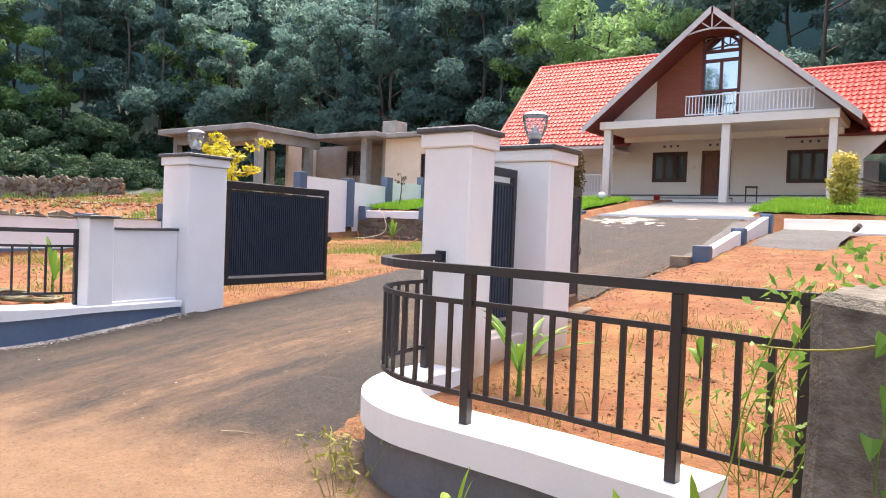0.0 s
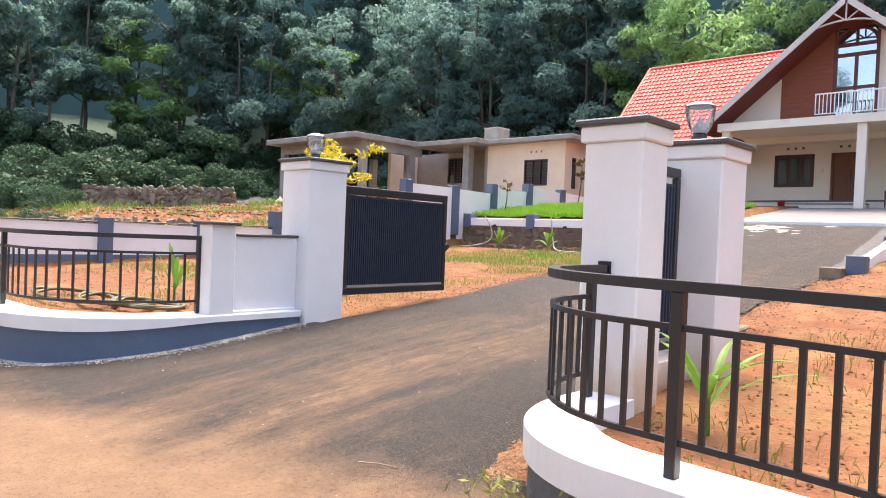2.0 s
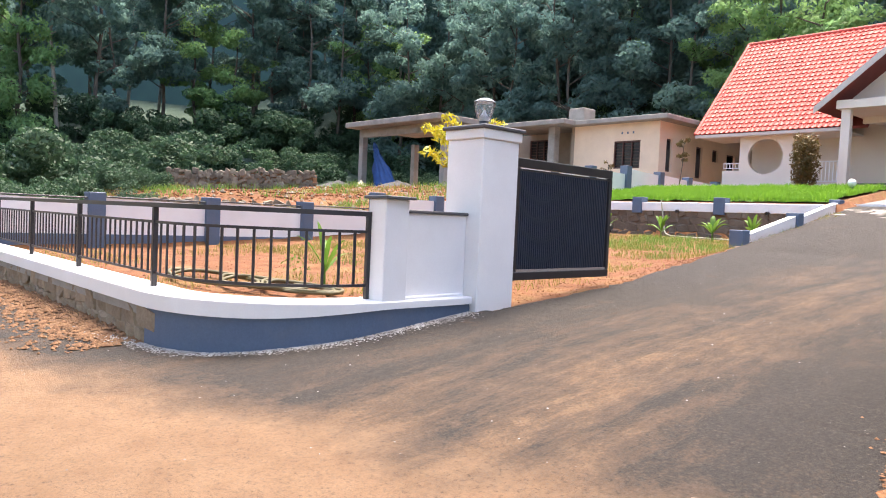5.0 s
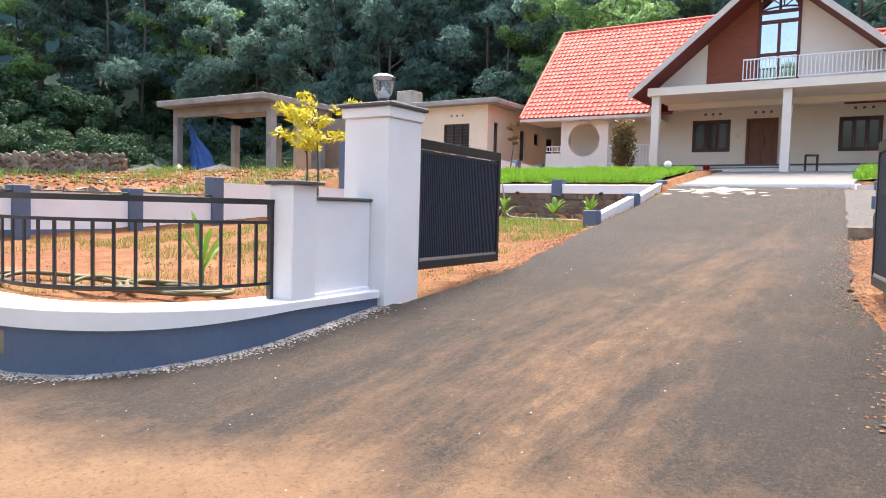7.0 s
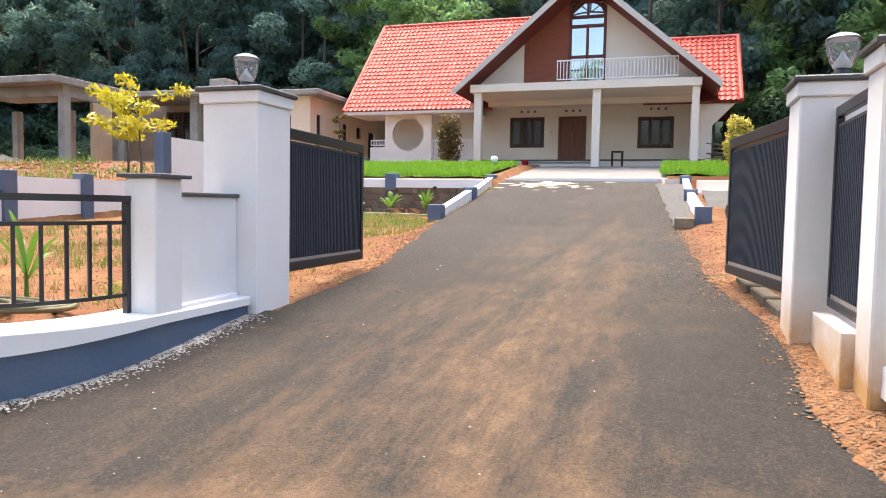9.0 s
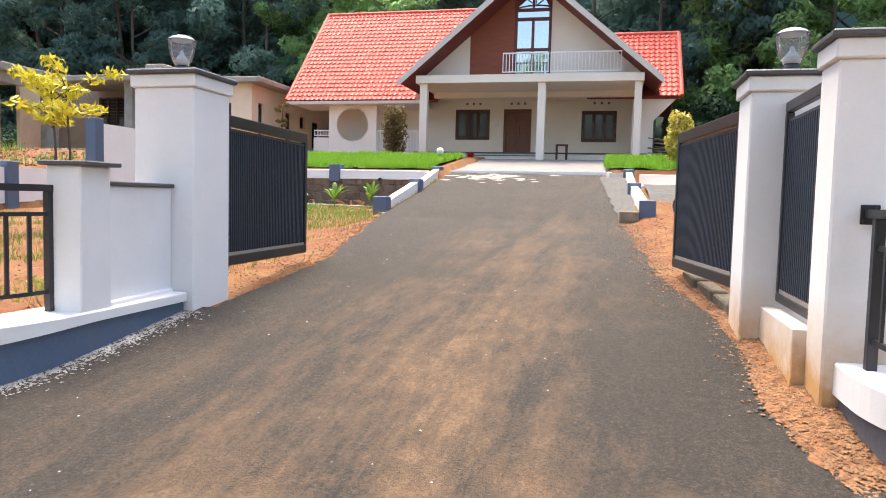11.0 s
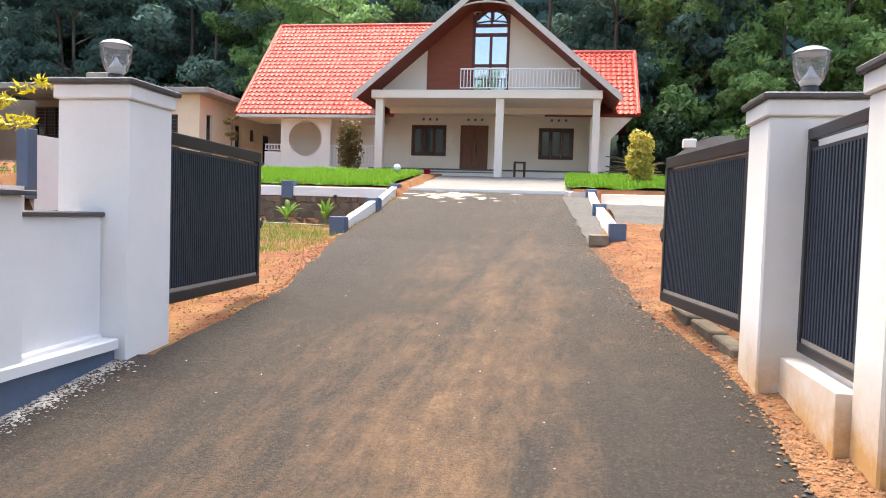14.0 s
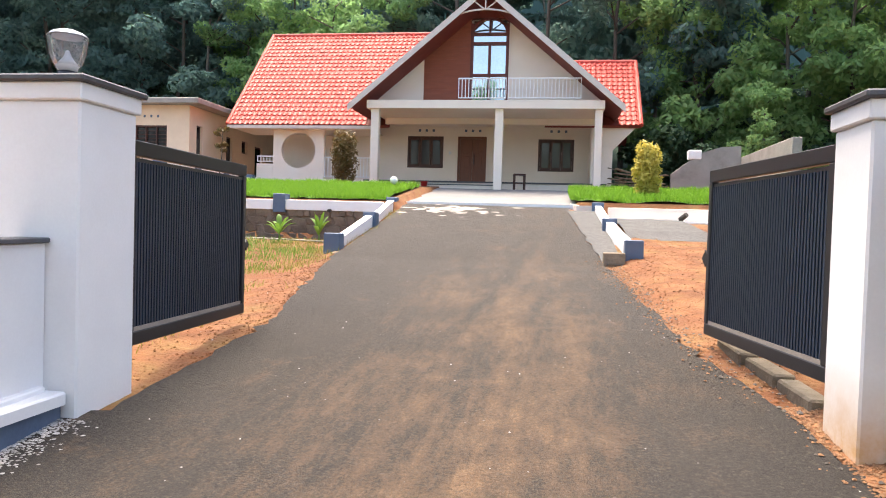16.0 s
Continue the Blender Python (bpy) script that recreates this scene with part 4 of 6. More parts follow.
for x0, x1, yy, zz in ((-17.55, -6.6, *LR), (-6.0, -0.72, *RR)):
    part("ridge_cap", rod(bmesh.new(), (x0, yy, zz + 0.02), (x1, yy, zz + 0.02), 0.10, n=10), roof_red, house, "half-round ridge tiles")
part("verge", rod(bmesh.new(), (-17.5, LE[0], LE[1] + 0.02), (-17.5, LR[0], LR[1] + 0.02), 0.09, n=8), roof_red, house, "rounded verge tiles")
part("verge", rod(bmesh.new(), (-0.76, RE[0], RE[1] + 0.02), (-0.76, RR[0], RR[1] + 0.02), 0.09, n=8), roof_red, house, "rounded verge tiles")
part("eave_board", box(-17.5, -11.2, 32.07, 32.10, 5.47, 5.60), fascia, house, "pale eave board")

# left wing: round opening, veranda
def holed_wall(x0, x1, z0, z1, y0, y1, cx, cz, r, n=48):
    bm = bmesh.new()
    ring, rim = [], []
    for i in range(n):
        a = 2 * math.pi * i / n
        c, s = math.cos(a), math.sin(a)
        k = min((x1 - cx) / c if c > 1e-6 else (x0 - cx) / c if c < -1e-6 else 9e9, (z1 - cz) / s if s > 1e-6 else (z0 - cz) / s if s < -1e-6 else 9e9)
        ring.append((cx + r * c, cz + r * s))
        rim.append((cx + k * c, cz + k * s))
    for x, zc in ((x0, z0), (x1, z0), (x1, z1), (x0, z1)):
        i = min(range(n), key=lambda j: math.dist(rim[j], (x, zc)))
        rim[i] = (x, zc)
    A = [bm.verts.new((x, y0, zz)) for x, zz in ring]
    B = [bm.verts.new((x, y0, zz)) for x, zz in rim]
    C = [bm.verts.new((x, y1, zz)) for x, zz in ring]
    D = [bm.verts.new((x, y1, zz)) for x, zz in rim]
    for i in range(n):
        j = (i + 1) % n
        bm.faces.new((A[i], B[i], B[j], A[j]))
        bm.faces.new((C[i], C[j], D[j], D[i]))
        bm.faces.new((A[i], A[j], C[j], C[i]))
        bm.faces.new((B[i], D[i], D[j], B[j]))
    bmesh.ops.recalc_face_normals(bm, faces=bm.faces)
    return bm


part("wing_front", holed_wall(-15.67, -13.45, 3.2, 5.55, 32.6, 32.8, -14.57, 4.63, 0.74), cream, house, "cream wall with a round opening")
part("parapet", box(-16.4, -15.672, 32.6, 32.8, 3.2, 4.06), cream, house)
part("parapet", box(-16.4, -16.2, 32.802, 36.5, 3.2, 4.06), cream, house)
part("plinth_band", box(-16.45, -11.4, 32.52, 32.60, 3.0, 3.46), cream, house)
part("wing_floor", box(-16.4, -11.5, 32.8, 36.6, 3.0, 3.44), cream, house)
part("wing_back", box(-15.9, -11.5, 34.3, 34.5, 3.44, 7.5), cream, house)
part("wing_side", box(-11.5, -11.3, 32.3, 34.6, 3.0, 6.2), cream, house)
part("end_wall", box(-15.9, -15.7, 34.5, 41.0, 3.0, 5.6), cream, house)
part("wing_ceiling", box(-17.3, -11.4, 32.2, 34.4, 5.47, 5.53), cream, house)
part("vent_box", box(-14.3, -13.95, 32.46, 32.518, 3.24, 3.38), grey_paint, house, "small grey underfloor vent")


def white_rail(x0, x1, y, z0, z1, n, name="balustrade", dense=True):
    r = part(name, box(x0, x1, y, y + 0.05, z1 - 0.05, z1), white, house, "white metal balustrade")
    part("rail", box(x0, x1, y + 0.01, y + 0.04, z0, z0 + 0.04), white, r)
    bar = part("baluster", box(-0.015, 0.015, -0.012, 0.012, z0 + 0.04, z1 - 0.05, 0), white, r, m=pose(x0 + 0.02, y + 0.025, 0))
    for i in range(1, n + 1):
        again(bar, pose(x0 + 0.02 + (x1 - x0 - 0.04) * i / n, y + 0.025, 0), r)
    return r


white_rail(-13.44, -11.45, 32.62, 3.55, 4.38, 14)
white_rail(-16.4, -15.68, 32.65, 4.14, 4.40, 5)
white_rail(-7.50, -5.75, 29.72, 6.28, 7.02, 14)
white_rail(-5.70, -3.10, 29.72, 6.28, 7.02, 20)

# right wing
rw = bmesh.new()
prof = [(-2.6, 3.0), (-1.78, 3.0), (-1.78, 4.75), (-0.95, 5.62), (-2.6, 5.62)]
fr_, bk_ = [rw.verts.new((x, 32.25, zz)) for x, zz in prof], [rw.verts.new((x, 32.45, zz)) for x, zz in prof]
rw.faces.new(fr_)
rw.faces.new(bk_[::-1])
for i in range(5):
    rw.faces.new((fr_[i], bk_[i], bk_[(i + 1) % 5], fr_[(i + 1) % 5]))
bmesh.ops.recalc_face_normals(rw, faces=rw.faces)
part("right_wall", rw, cream, house, "cream wall flaring out under the eave")
part("return_wall", box(-2.6, -2.42, 32.452, 34.3, 3.0, 5.62), cream, house)
part("right_side", pierced(33.0, 41.0, 3.0, 5.66, -0.1, 0.1, [(35.0, 35.9, 4.1, 5.3), (37.2, 38.3, 4.1, 5.3)]), cream, house)
rs = house.children[-1]
rs.matrix_basis = pose(-1.90, 0, 0, 0, 0, 90)
part("floor_slab", box(-2.6, -1.9, 32.6, 41, 2.8, 3.3), cream, house)
part("back_wall", box(-16.0, -1.95, 41.0, 41.2, 3.0, 5.6), cream, house)

# ---- concrete apron before the house ----
def apron_h(x, y):
    return steps(y, DRIVE) + 0.02


ap = link("pavement", sheet([-11.2 + 0.5 * i for i in range(19)], [22.65 + 0.25 * i for i in range(37)], apron_h), paving)
tagged(ap, "pale grey concrete apron before the porch", "pavement", kind="structure")
kerb = link("trim", sweep(bmesh.new(), [(-7.9, 22.75, 2.2), (-3.4, 22.45, 2.2)], [(-0.12, -0.2), (-0.12, 0.06), (0.12, 0.06), (0.12, -0.2)]), white)
tagged(kerb, "pale concrete edge strip at the head of the drive", "kerb", kind="structure")


# ---- long boundary wall on the left ----
BX = -16.5
POSTS = [(4.6, 1.60), (6.8, 1.63), (9.2, 1.65), (11.6, 1.67), (13.8, 2.02), (15.9, 2.04), (18.7, 3.32), (21.0, 3.28), (23.1, 3.5), (25.3, 3.68), (27.6, 3.62), (29.8, 3.56), (32.2, 3.55)]
bwall = thing("wall_west", "white boundary wall with slate grey posts", "wall", kind="structure")
for i, (y, zt) in enumerate(POSTS):
    part("post", box(BX - 0.15, BX + 0.17, y - 0.16, y + 0.16, zt - 1.7, zt, 0.01), grey_paint, bwall, "slate grey wall post")
    if i + 1 < len(POSTS):
        y2, z2 = POSTS[i + 1]
        a, b = zt - 0.10, (zt if y < 12 else min(zt, z2) if y > 20 else z2) - 0.14
        if y > 12 and y < 20:
            a = b = zt - 0.12
        bm = bmesh.new()
        bx(bm, BX - 0.07, BX + 0.08, y + 0.16, y2 - 0.16, 0.1, a)
        for v in bm.verts:
            if v.co.z > a - 0.01 and v.co.y > y + 0.3:
                v.co.z = b
        part("panel", bm, white, bwall)
        if y < 13:
            part("coping", box(BX - 0.10, BX + 0.11, y + 0.161, y2 - 0.161, a + 0.002, a + 0.03), capstone, bwall, "thin dark coping")
            part("skirting", box(BX + 0.08, BX + 0.10, y + 0.161, y2 - 0.161, 0.4, 0.80), grey_paint, bwall, "slate grey skirting band")

# ---- retaining wall and lawns ----
lw = thing("wall_terrace", "stone retaining wall with a white band and grey posts", "wall", kind="structure")
part("core", box(-16.4, -8.15, 21.46, 21.75, 0.9, 1.93), rubble, lw, "rough mortar core")
part("band", box(-16.4, -8.15, 21.40, 21.75, 1.932, 2.19, 0.01), white, lw, "white painted band")
for x in (-16.15, -13.45, -10.85):
    part("post", box(x - 0.16, x + 0.16, 21.35, 21.70, 1.86, 2.34, 0.01), grey_paint, lw, "slate grey post")
for x in (-14.9, -12.1, -9.5):
    part("weep_pipe", rod(bmesh.new(), (x, 21.30, 1.93), (x, 21.5, 1.95), 0.045, n=10), black_metal, lw, "dark drain pipe")


def stone_mesh(seed):
    rnd = random.Random(seed)
    bm = bmesh.new()
    bmesh.ops.create_icosphere(bm, subdivisions=1, radius=1.0)
    for v in bm.verts:
        c = Vector([math.copysign(abs(q) ** 0.45, q) for q in v.co])
        c = c / max(abs(c.x), abs(c.y), abs(c.z))
        v.co = c * 0.5 * rnd.uniform(0.82, 1.06) + Vector([rnd.uniform(-0.05, 0.05) for _ in range(3)])
    me = bpy.data.meshes.new("stone")
    bm.to_mesh(me)
    bm.free()
    return me


STONES = [stone_mesh(i) for i in range(5)]


def stones(parent, x0, x1, y, z0, z1, size, material, rnd, wild=0.0):
    """Rubble laid in rough courses on an upright face; each stone a piece of its own."""
    meshes = []
    for me in STONES:
        c = me.copy()
        c.materials.append(material)
        meshes.append(c)
    z = z0
    while z < z1:
        h = size * rnd.uniform(0.6, 0.95)
        x = x0
        while x < x1:
            w = size * rnd.uniform(0.8, 1.7)
            ob = new("stone", rnd.choice(meshes))
            if wild:
                w *= rnd.uniform(0.6, 1.2)
            k = 1 + wild * rnd.uniform(-0.4, 0.9)
            ob.matrix_basis = pose(x + w / 2, y + wild * rnd.uniform(-0.05, 0.05), z + h / 2 + wild * rnd.uniform(-0.4, 0.4) * h, rnd.uniform(-8, 8), rnd.uniform(-12, 12) * (1 + 2 * wild), rnd.uniform(-8, 8)) @ Matrix.Diagonal((w * 1.05, size * 0.5, h * 1.1 * k, 1))
            ob.parent = parent
            x += w
        z += h


rnd = random.Random(5)
stones(lw, -16.3, -8.2, 21.49, 1.10, 1.86, 0.27, rubble, rnd, 0.3)

lwr = thing("wall_terrace", "low cream kerb wall before the lawn", "wall", kind="structure")
part("band", box(-2.55, 9, 22.30, 22.45, 1.6, 2.22, 0.01), cream, lwr)
part("edge", box(-2.55, 9, 21.95, 22.298, 1.6, 1.91, 0.01), white, lwr, "pale footing strip")
part("edge", sweep(bmesh.new(), [(-2.75, 21.9, 2.1), (-3.3, 22.1, 2.1), (-3.42, 22.6, 2.15), (-3.3, 24.5, 2.4)], [(-0.07, -0.3), (-0.07, 0.14), (0.07, 0.14), (0.07, -0.3)]), cream, lwr, "rounded kerb")


def blades(x0, x1, y0, y1, n, h, hvar, w, z, seed, lean=0.5, keep=None):
    """Grass: single bent blades, as one mesh."""
    r = np.random.RandomState(seed)
    verts, faces = [], []
    for _ in range(n):
        x, y = r.uniform(x0, x1), r.uniform(y0, y1)
        if keep and not keep(x, y):
            continue
        zz = z(x, y)
        a = r.uniform(0, 6.283)
        hh = h * r.uniform(1 - hvar, 1 + hvar)
        dx, dy = math.cos(a) * w, math.sin(a) * w
        b = r.uniform(0, 6.283)
        lx, ly = math.cos(b) * hh * lean * r.uniform(0.2, 1), math.sin(b) * hh * lean * r.uniform(0.2, 1)
        i = len(verts)
        verts += [(x - dx, y - dy, zz - 0.01), (x + dx, y + dy, zz - 0.01), (x + lx * 0.4 + dx * 0.6, y + ly * 0.4 + dy * 0.6, zz + hh * 0.6),
                  (x + lx * 0.4 - dx * 0.6, y + ly * 0.4 - dy * 0.6, zz + hh * 0.6), (x + lx, y + ly, zz + hh)]
        faces += [(i, i + 1, i + 2, i + 3), (i + 3, i + 2, i + 4)]
    me = bpy.data.meshes.new("grass")
    me.from_pydata(verts, [], faces)
    return me


def lump_h(x, y):
    return 0.05 * noise.noise((x * 1.2, y * 1.2, 4)) + 0.05 * noise.noise((x * 3.5, y * 3.5, 4))


def lawn_h(x, y):
    return steps(y, LAWN) + 0.05 + lump_h(x, y)


lawn_soil = M("lawn_thatch", (0.07, 0.17, 0.012), (0.045, 0.11, 0.01), 4, 0.95, 0.6, 30)
for nm, xs, ys, seed in (("lawn", (-16.35, -8.18), (21.76, 26.5), 1), ("lawn", (-3.5, 8.0), (22.5, 26.2), 2)):
    nx, ny = int((xs[1] - xs[0]) / 0.25) + 1, int((ys[1] - ys[0]) / 0.25) + 1
    base = link("lawn", sheet([xs[0] + (xs[1] - xs[0]) * i / nx for i in range(nx + 1)], [ys[0] + (ys[1] - ys[0]) * i / ny for i in range(ny + 1)], lawn_h), lawn_soil, smooth=True)
    tagged(base, "bright green mown lawn on the terrace", "lawn", kind="structure")
    me = blades(xs[0], xs[1], ys[0], ys[1], 26000, 0.13, 0.5, 0.012, lawn_h, seed, 0.8)
    me.materials.append(leaf_lawn)
    tagged(new("grass", me), "bright green lawn grass blades", "grass", kind="stuff")


# ---- stub walls beside the drive ----
def stub_wall(pts, w, label, block):
    s = thing("kerb_wall", label, "kerb wall", "kerb walls beside the drive", pose(pts[0][0], pts[0][1], pts[0][2] - 0.5))
    o = Vector((pts[0][0], pts[0][1], pts[0][2] - 0.5))
    for x, y, z in pts:
        x, y, z = x - o.x, y - o.y, z - o.z
        part("post", box(x - w / 2, x + w / 2, y - w / 2, y + w / 2, z - 0.70, z, 0.012), grey_paint, s, "slate grey post")
    for (x0, y0, z0), (x1, y1, z1) in zip(pts, pts[1:]):
        b = bmesh.new()
        sx, y0, y1 = 0.075, y0 + w / 2, y1 - w / 2
        v = [b.verts.new(Vector(p) - o) for p in ((x0 - sx, y0, z0 - 0.75), (x0 + sx, y0, z0 - 0.75), (x0 + sx, y0, z0 - 0.10), (x0 - sx, y0, z0 - 0.10),
                                                   (x1 - sx, y1, z1 - 0.75), (x1 + sx, y1, z1 - 0.75), (x1 + sx, y1, z1 - 0.08), (x1 - sx, y1, z1 - 0.08))]
        for f in ((0, 1, 2, 3), (5, 4, 7, 6), (4, 0, 3, 7), (1, 5, 6, 2), (3, 2, 6, 7), (4, 5, 1, 0)):
            b.faces.new([v[i] for i in f])
        bmesh.ops.recalc_face_normals(b, faces=b.faces)
        part("panel", b, white, s, "white sloping panel")
    part("block", box(block[0] - o.x, block[1] - o.x, block[2] - o.y, block[3] - o.y, -0.6, block[4] - o.z, 0.015), tan_block, s, "bare brown footing block")


stub_wall([(-7.58, 15.72, 1.45), (-7.67, 18.5, 1.88), (-7.99, 21.85, 2.33)], 0.28, "stepped white kerb wall with slate grey posts", (-7.50, -7.20, 15.30, 15.57, 1.14))
stub_wall([(-2.62, 15.34, 1.49), (-2.77, 18.6, 1.88), (-2.84, 21.7, 2.31)], 0.28, "stepped white kerb wall with slate grey posts", (-3.09, -2.765, 15.02, 15.27, 1.29))

# gravel strips by the right kerb wall
gv = link("gravel_bed", sheet([-2.45 + 0.1 * i for i in range(17)], [17.9 + 0.13 * i for i in range(31)], lambda x, y: steps(y, YARD_R) + 0.10 * smooth(y, 17.9, 19) - 0.06 * smooth(x, -0.5, 0.6) + 0.03 * noise.noise((x * 3, y * 3, 1))), gravel_mat, smooth=True)
tagged(gv, "bed of grey crushed gravel below the lawn", "gravel", kind="structure")
def strip():
    bm = bmesh.new()
    rows = []
    for i in range(34):
        y = 15.0 + 0.2 * i
        a, c = steps(y, EDGE_R) - 0.02 + 0.08 * noise.noise((y * 2, 1, 1)), -2.80
        rows.append([bm.verts.new((a + (c - a) * k / 5, y, steps(y, DRIVE) + 0.03 + 0.02 * noise.noise((k, y * 3, 1)))) for k in range(6)])
    for p, q in zip(rows, rows[1:]):
        for k in range(5):
            bm.faces.new((p[k], p[k + 1], q[k + 1], q[k]))
    return bm


gv2 = link("gravel_bed", strip(), gravel_mat, smooth=True)
tagged(gv2, "strip of grey gravel at the drive's edge", "gravel", kind="structure")


# ---- foliage ----
def leaves(name, blobs, n, size, material, seed, up=0.35, shape=0.45, droop=0.0):
    """Leaves on the shells of many blobs (x, y, z, radius, flatness), one mesh."""
    r = np.random.RandomState(seed)
    vol = np.array([b[3] ** 2 for b in blobs])
    which = r.choice(len(blobs), n, p=vol / vol.sum())
    bl = np.array(blobs)[which]
    d = r.normal(size=(n, 3))
    d /= np.linalg.norm(d, axis=1)[:, None]
    rad = bl[:, 3] * (0.55 + 0.5 * r.rand(n) ** 0.6)
    c = bl[:, :3] + d * rad[:, None] * np.stack([np.ones(n), np.ones(n), bl[:, 4]], 1)
    nrm = d * 0.6 + r.normal(size=(n, 3)) * 0.6 + np.array([0, 0, up])
    nrm /= np.linalg.norm(nrm, axis=1)[:, None]
    t = np.cross(nrm, r.normal(size=(n, 3)))
    t[:, 2] -= droop
    t /= np.linalg.norm(t, axis=1)[:, None]
    b = np.cross(nrm, t)
    s = size * (0.6 + 0.8 * r.rand(n))[:, None]
    v = np.stack([c - t * s, c + b * s * shape - t * s * 0.1, c + t * s, c - b * s * shape - t * s * 0.1], 1).reshape(-1, 3)
    me = bpy.data.meshes.new(name)
    me.from_pydata(v.tolist(), [], np.arange(4 * n).reshape(n, 4).tolist())
    me.materials.append(material)
    return me


def limb(bm, pts, r0, r1, n=7):
    k = len(pts) - 1
    for i, (a, b) in enumerate(zip(pts, pts[1:])):
        rod(bm, a, b, r0 + (r1 - r0) * i / k, r0 + (r1 - r0) * (i + 1) / k, n)


def tree(seed, height, spread, material, n, size, first, name="tree", droop=0.1, trunk_r=0.16, bare=0.25, barkm=None):
    """A tapered, slightly bent trunk, limbs, and a crown of clumps along them."""
    r = random.Random(seed)
    t = thing(name, first[0], "tree", first[1])
    bm = bmesh.new()
    top, pts = height * 0.92, [(0, 0, -0.3)]
    x = y = 0.0
    for i in range(1, 6):
        x += r.uniform(-0.03, 0.03) * height
        y += r.uniform(-0.03, 0.03) * height
        pts.append((x, y, top * i / 5))
    limb(bm, pts, trunk_r, trunk_r * 0.25)
    blobs = []
    for i in range(r.randint(13, 17)):
        k = r.uniform(bare, 1.0)
        j = min(4, int(k * 5))
        f = k * 5 - j
        p = Vector(pts[j]).lerp(Vector(pts[min(5, j + 1)]), f)
        a = r.uniform(0, 6.283)
        reach = spread * (1.15 - 0.75 * abs(k - 0.55) * 1.3) * r.uniform(0.45, 1.0)
        q = p + Vector((math.cos(a) * reach, math.sin(a) * reach, reach * r.uniform(0.05, 0.5)))
        mid = p.lerp(q, 0.5) + Vector((0, 0, reach * 0.12))
        limb(bm, [p, mid, q], trunk_r * 0.33, trunk_r * 0.08, 5)
        for f2 in (1.0, 0.85, 0.7, 0.5, 0.95, 0.6):
            c = p.lerp(q, f2)
            j2 = spread * 0.16
            blobs.append((c.x + r.uniform(-j2, j2), c.y + r.uniform(-j2, j2), c.z + r.uniform(-j2, j2), spread * r.uniform(0.10, 0.24), r.uniform(0.4, 0.8)))
    blobs.append((pts[-1][0], pts[-1][1], top, spread * 0.36, 0.8))
    part("trunk", bm, barkm or bark, t, "grey trunk and limbs")
    ob = new("crown", leaves("crown", blobs, n, size, material, seed, droop=droop))
    ob.parent = t
    ob["label"] = "leafy crown"
    return t


FOREST = "trees of the wooded hillside"
kinds = [
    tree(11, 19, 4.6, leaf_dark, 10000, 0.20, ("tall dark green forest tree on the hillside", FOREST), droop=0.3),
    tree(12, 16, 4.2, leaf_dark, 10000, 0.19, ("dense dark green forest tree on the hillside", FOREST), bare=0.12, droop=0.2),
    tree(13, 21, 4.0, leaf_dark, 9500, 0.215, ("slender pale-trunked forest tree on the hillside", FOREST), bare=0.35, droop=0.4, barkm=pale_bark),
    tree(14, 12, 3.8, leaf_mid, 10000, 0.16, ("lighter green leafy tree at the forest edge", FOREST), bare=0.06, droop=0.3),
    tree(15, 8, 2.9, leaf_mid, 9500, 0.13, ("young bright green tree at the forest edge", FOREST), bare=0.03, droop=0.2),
]
kinds_place = random.Random(77)


def stand(x, y, k, s=1.0):
    m = pose(x, y, land(x, y) - 0.15, 0, 0, kinds_place.uniform(0, 360)) @ Matrix.Diagonal((s, s, s * kinds_place.uniform(0.9, 1.12), 1))
    c = copy_thing(kinds[k], m)
    c.matrix_basis = m
    return c


def forest_line(p, q, n, depth, mix, s0=0.9, s1=1.15):
    for i in range(n):
        f = (i + kinds_place.uniform(0.1, 0.9)) / n
        dx, dy = q[0] - p[0], q[1] - p[1]
        l = math.hypot(dx, dy)
        o = kinds_place.uniform(0, depth)
        stand(p[0] + dx * f - dy / l * o, p[1] + dy * f + dx / l * o, kinds_place.choice(mix), kinds_place.uniform(s0, s1))


# from the far right round behind the houses to the far left;
# the last row is added unseen behind the camera, screening sky light
for p, q, n, depth, mixk in (
    ((15, 33), (-24, 47), 15, 4, (0, 1, 3, 3, 4)),
    ((20, 40), (-24, 54), 15, 5, (0, 1, 2, 2)),
    ((-22, 46), (-58, 38), 14, 4, (0, 1, 1, 3)),
    ((-24, 54), (-64, 46), 15, 5, (0, 1, 2, 0)),
    ((-54, 40), (-62, 8), 13, 4, (0, 1, 2, 3)),
    ((-62, 46), (-70, 6), 12, 5, (0, 1, 2)),
    ((22, 40), (15, 12), 7, 4, (0, 1, 3)),
    ((30, 40), (22, 8), 7, 5, (0, 1, 2)),
    ((-50, -8), (15, -14), 9, 8, (0, 1, 3)),
):
    forest_line(p, q, n, -depth if p[0] < q[0] and p[1] > 0 else depth if p[1] < 0 else -depth, mixk)
for k in kinds:
    k.matrix_basis = pose(-56 + 7 * kinds.index(k), 52, land(-56 + 7 * kinds.index(k), 52))


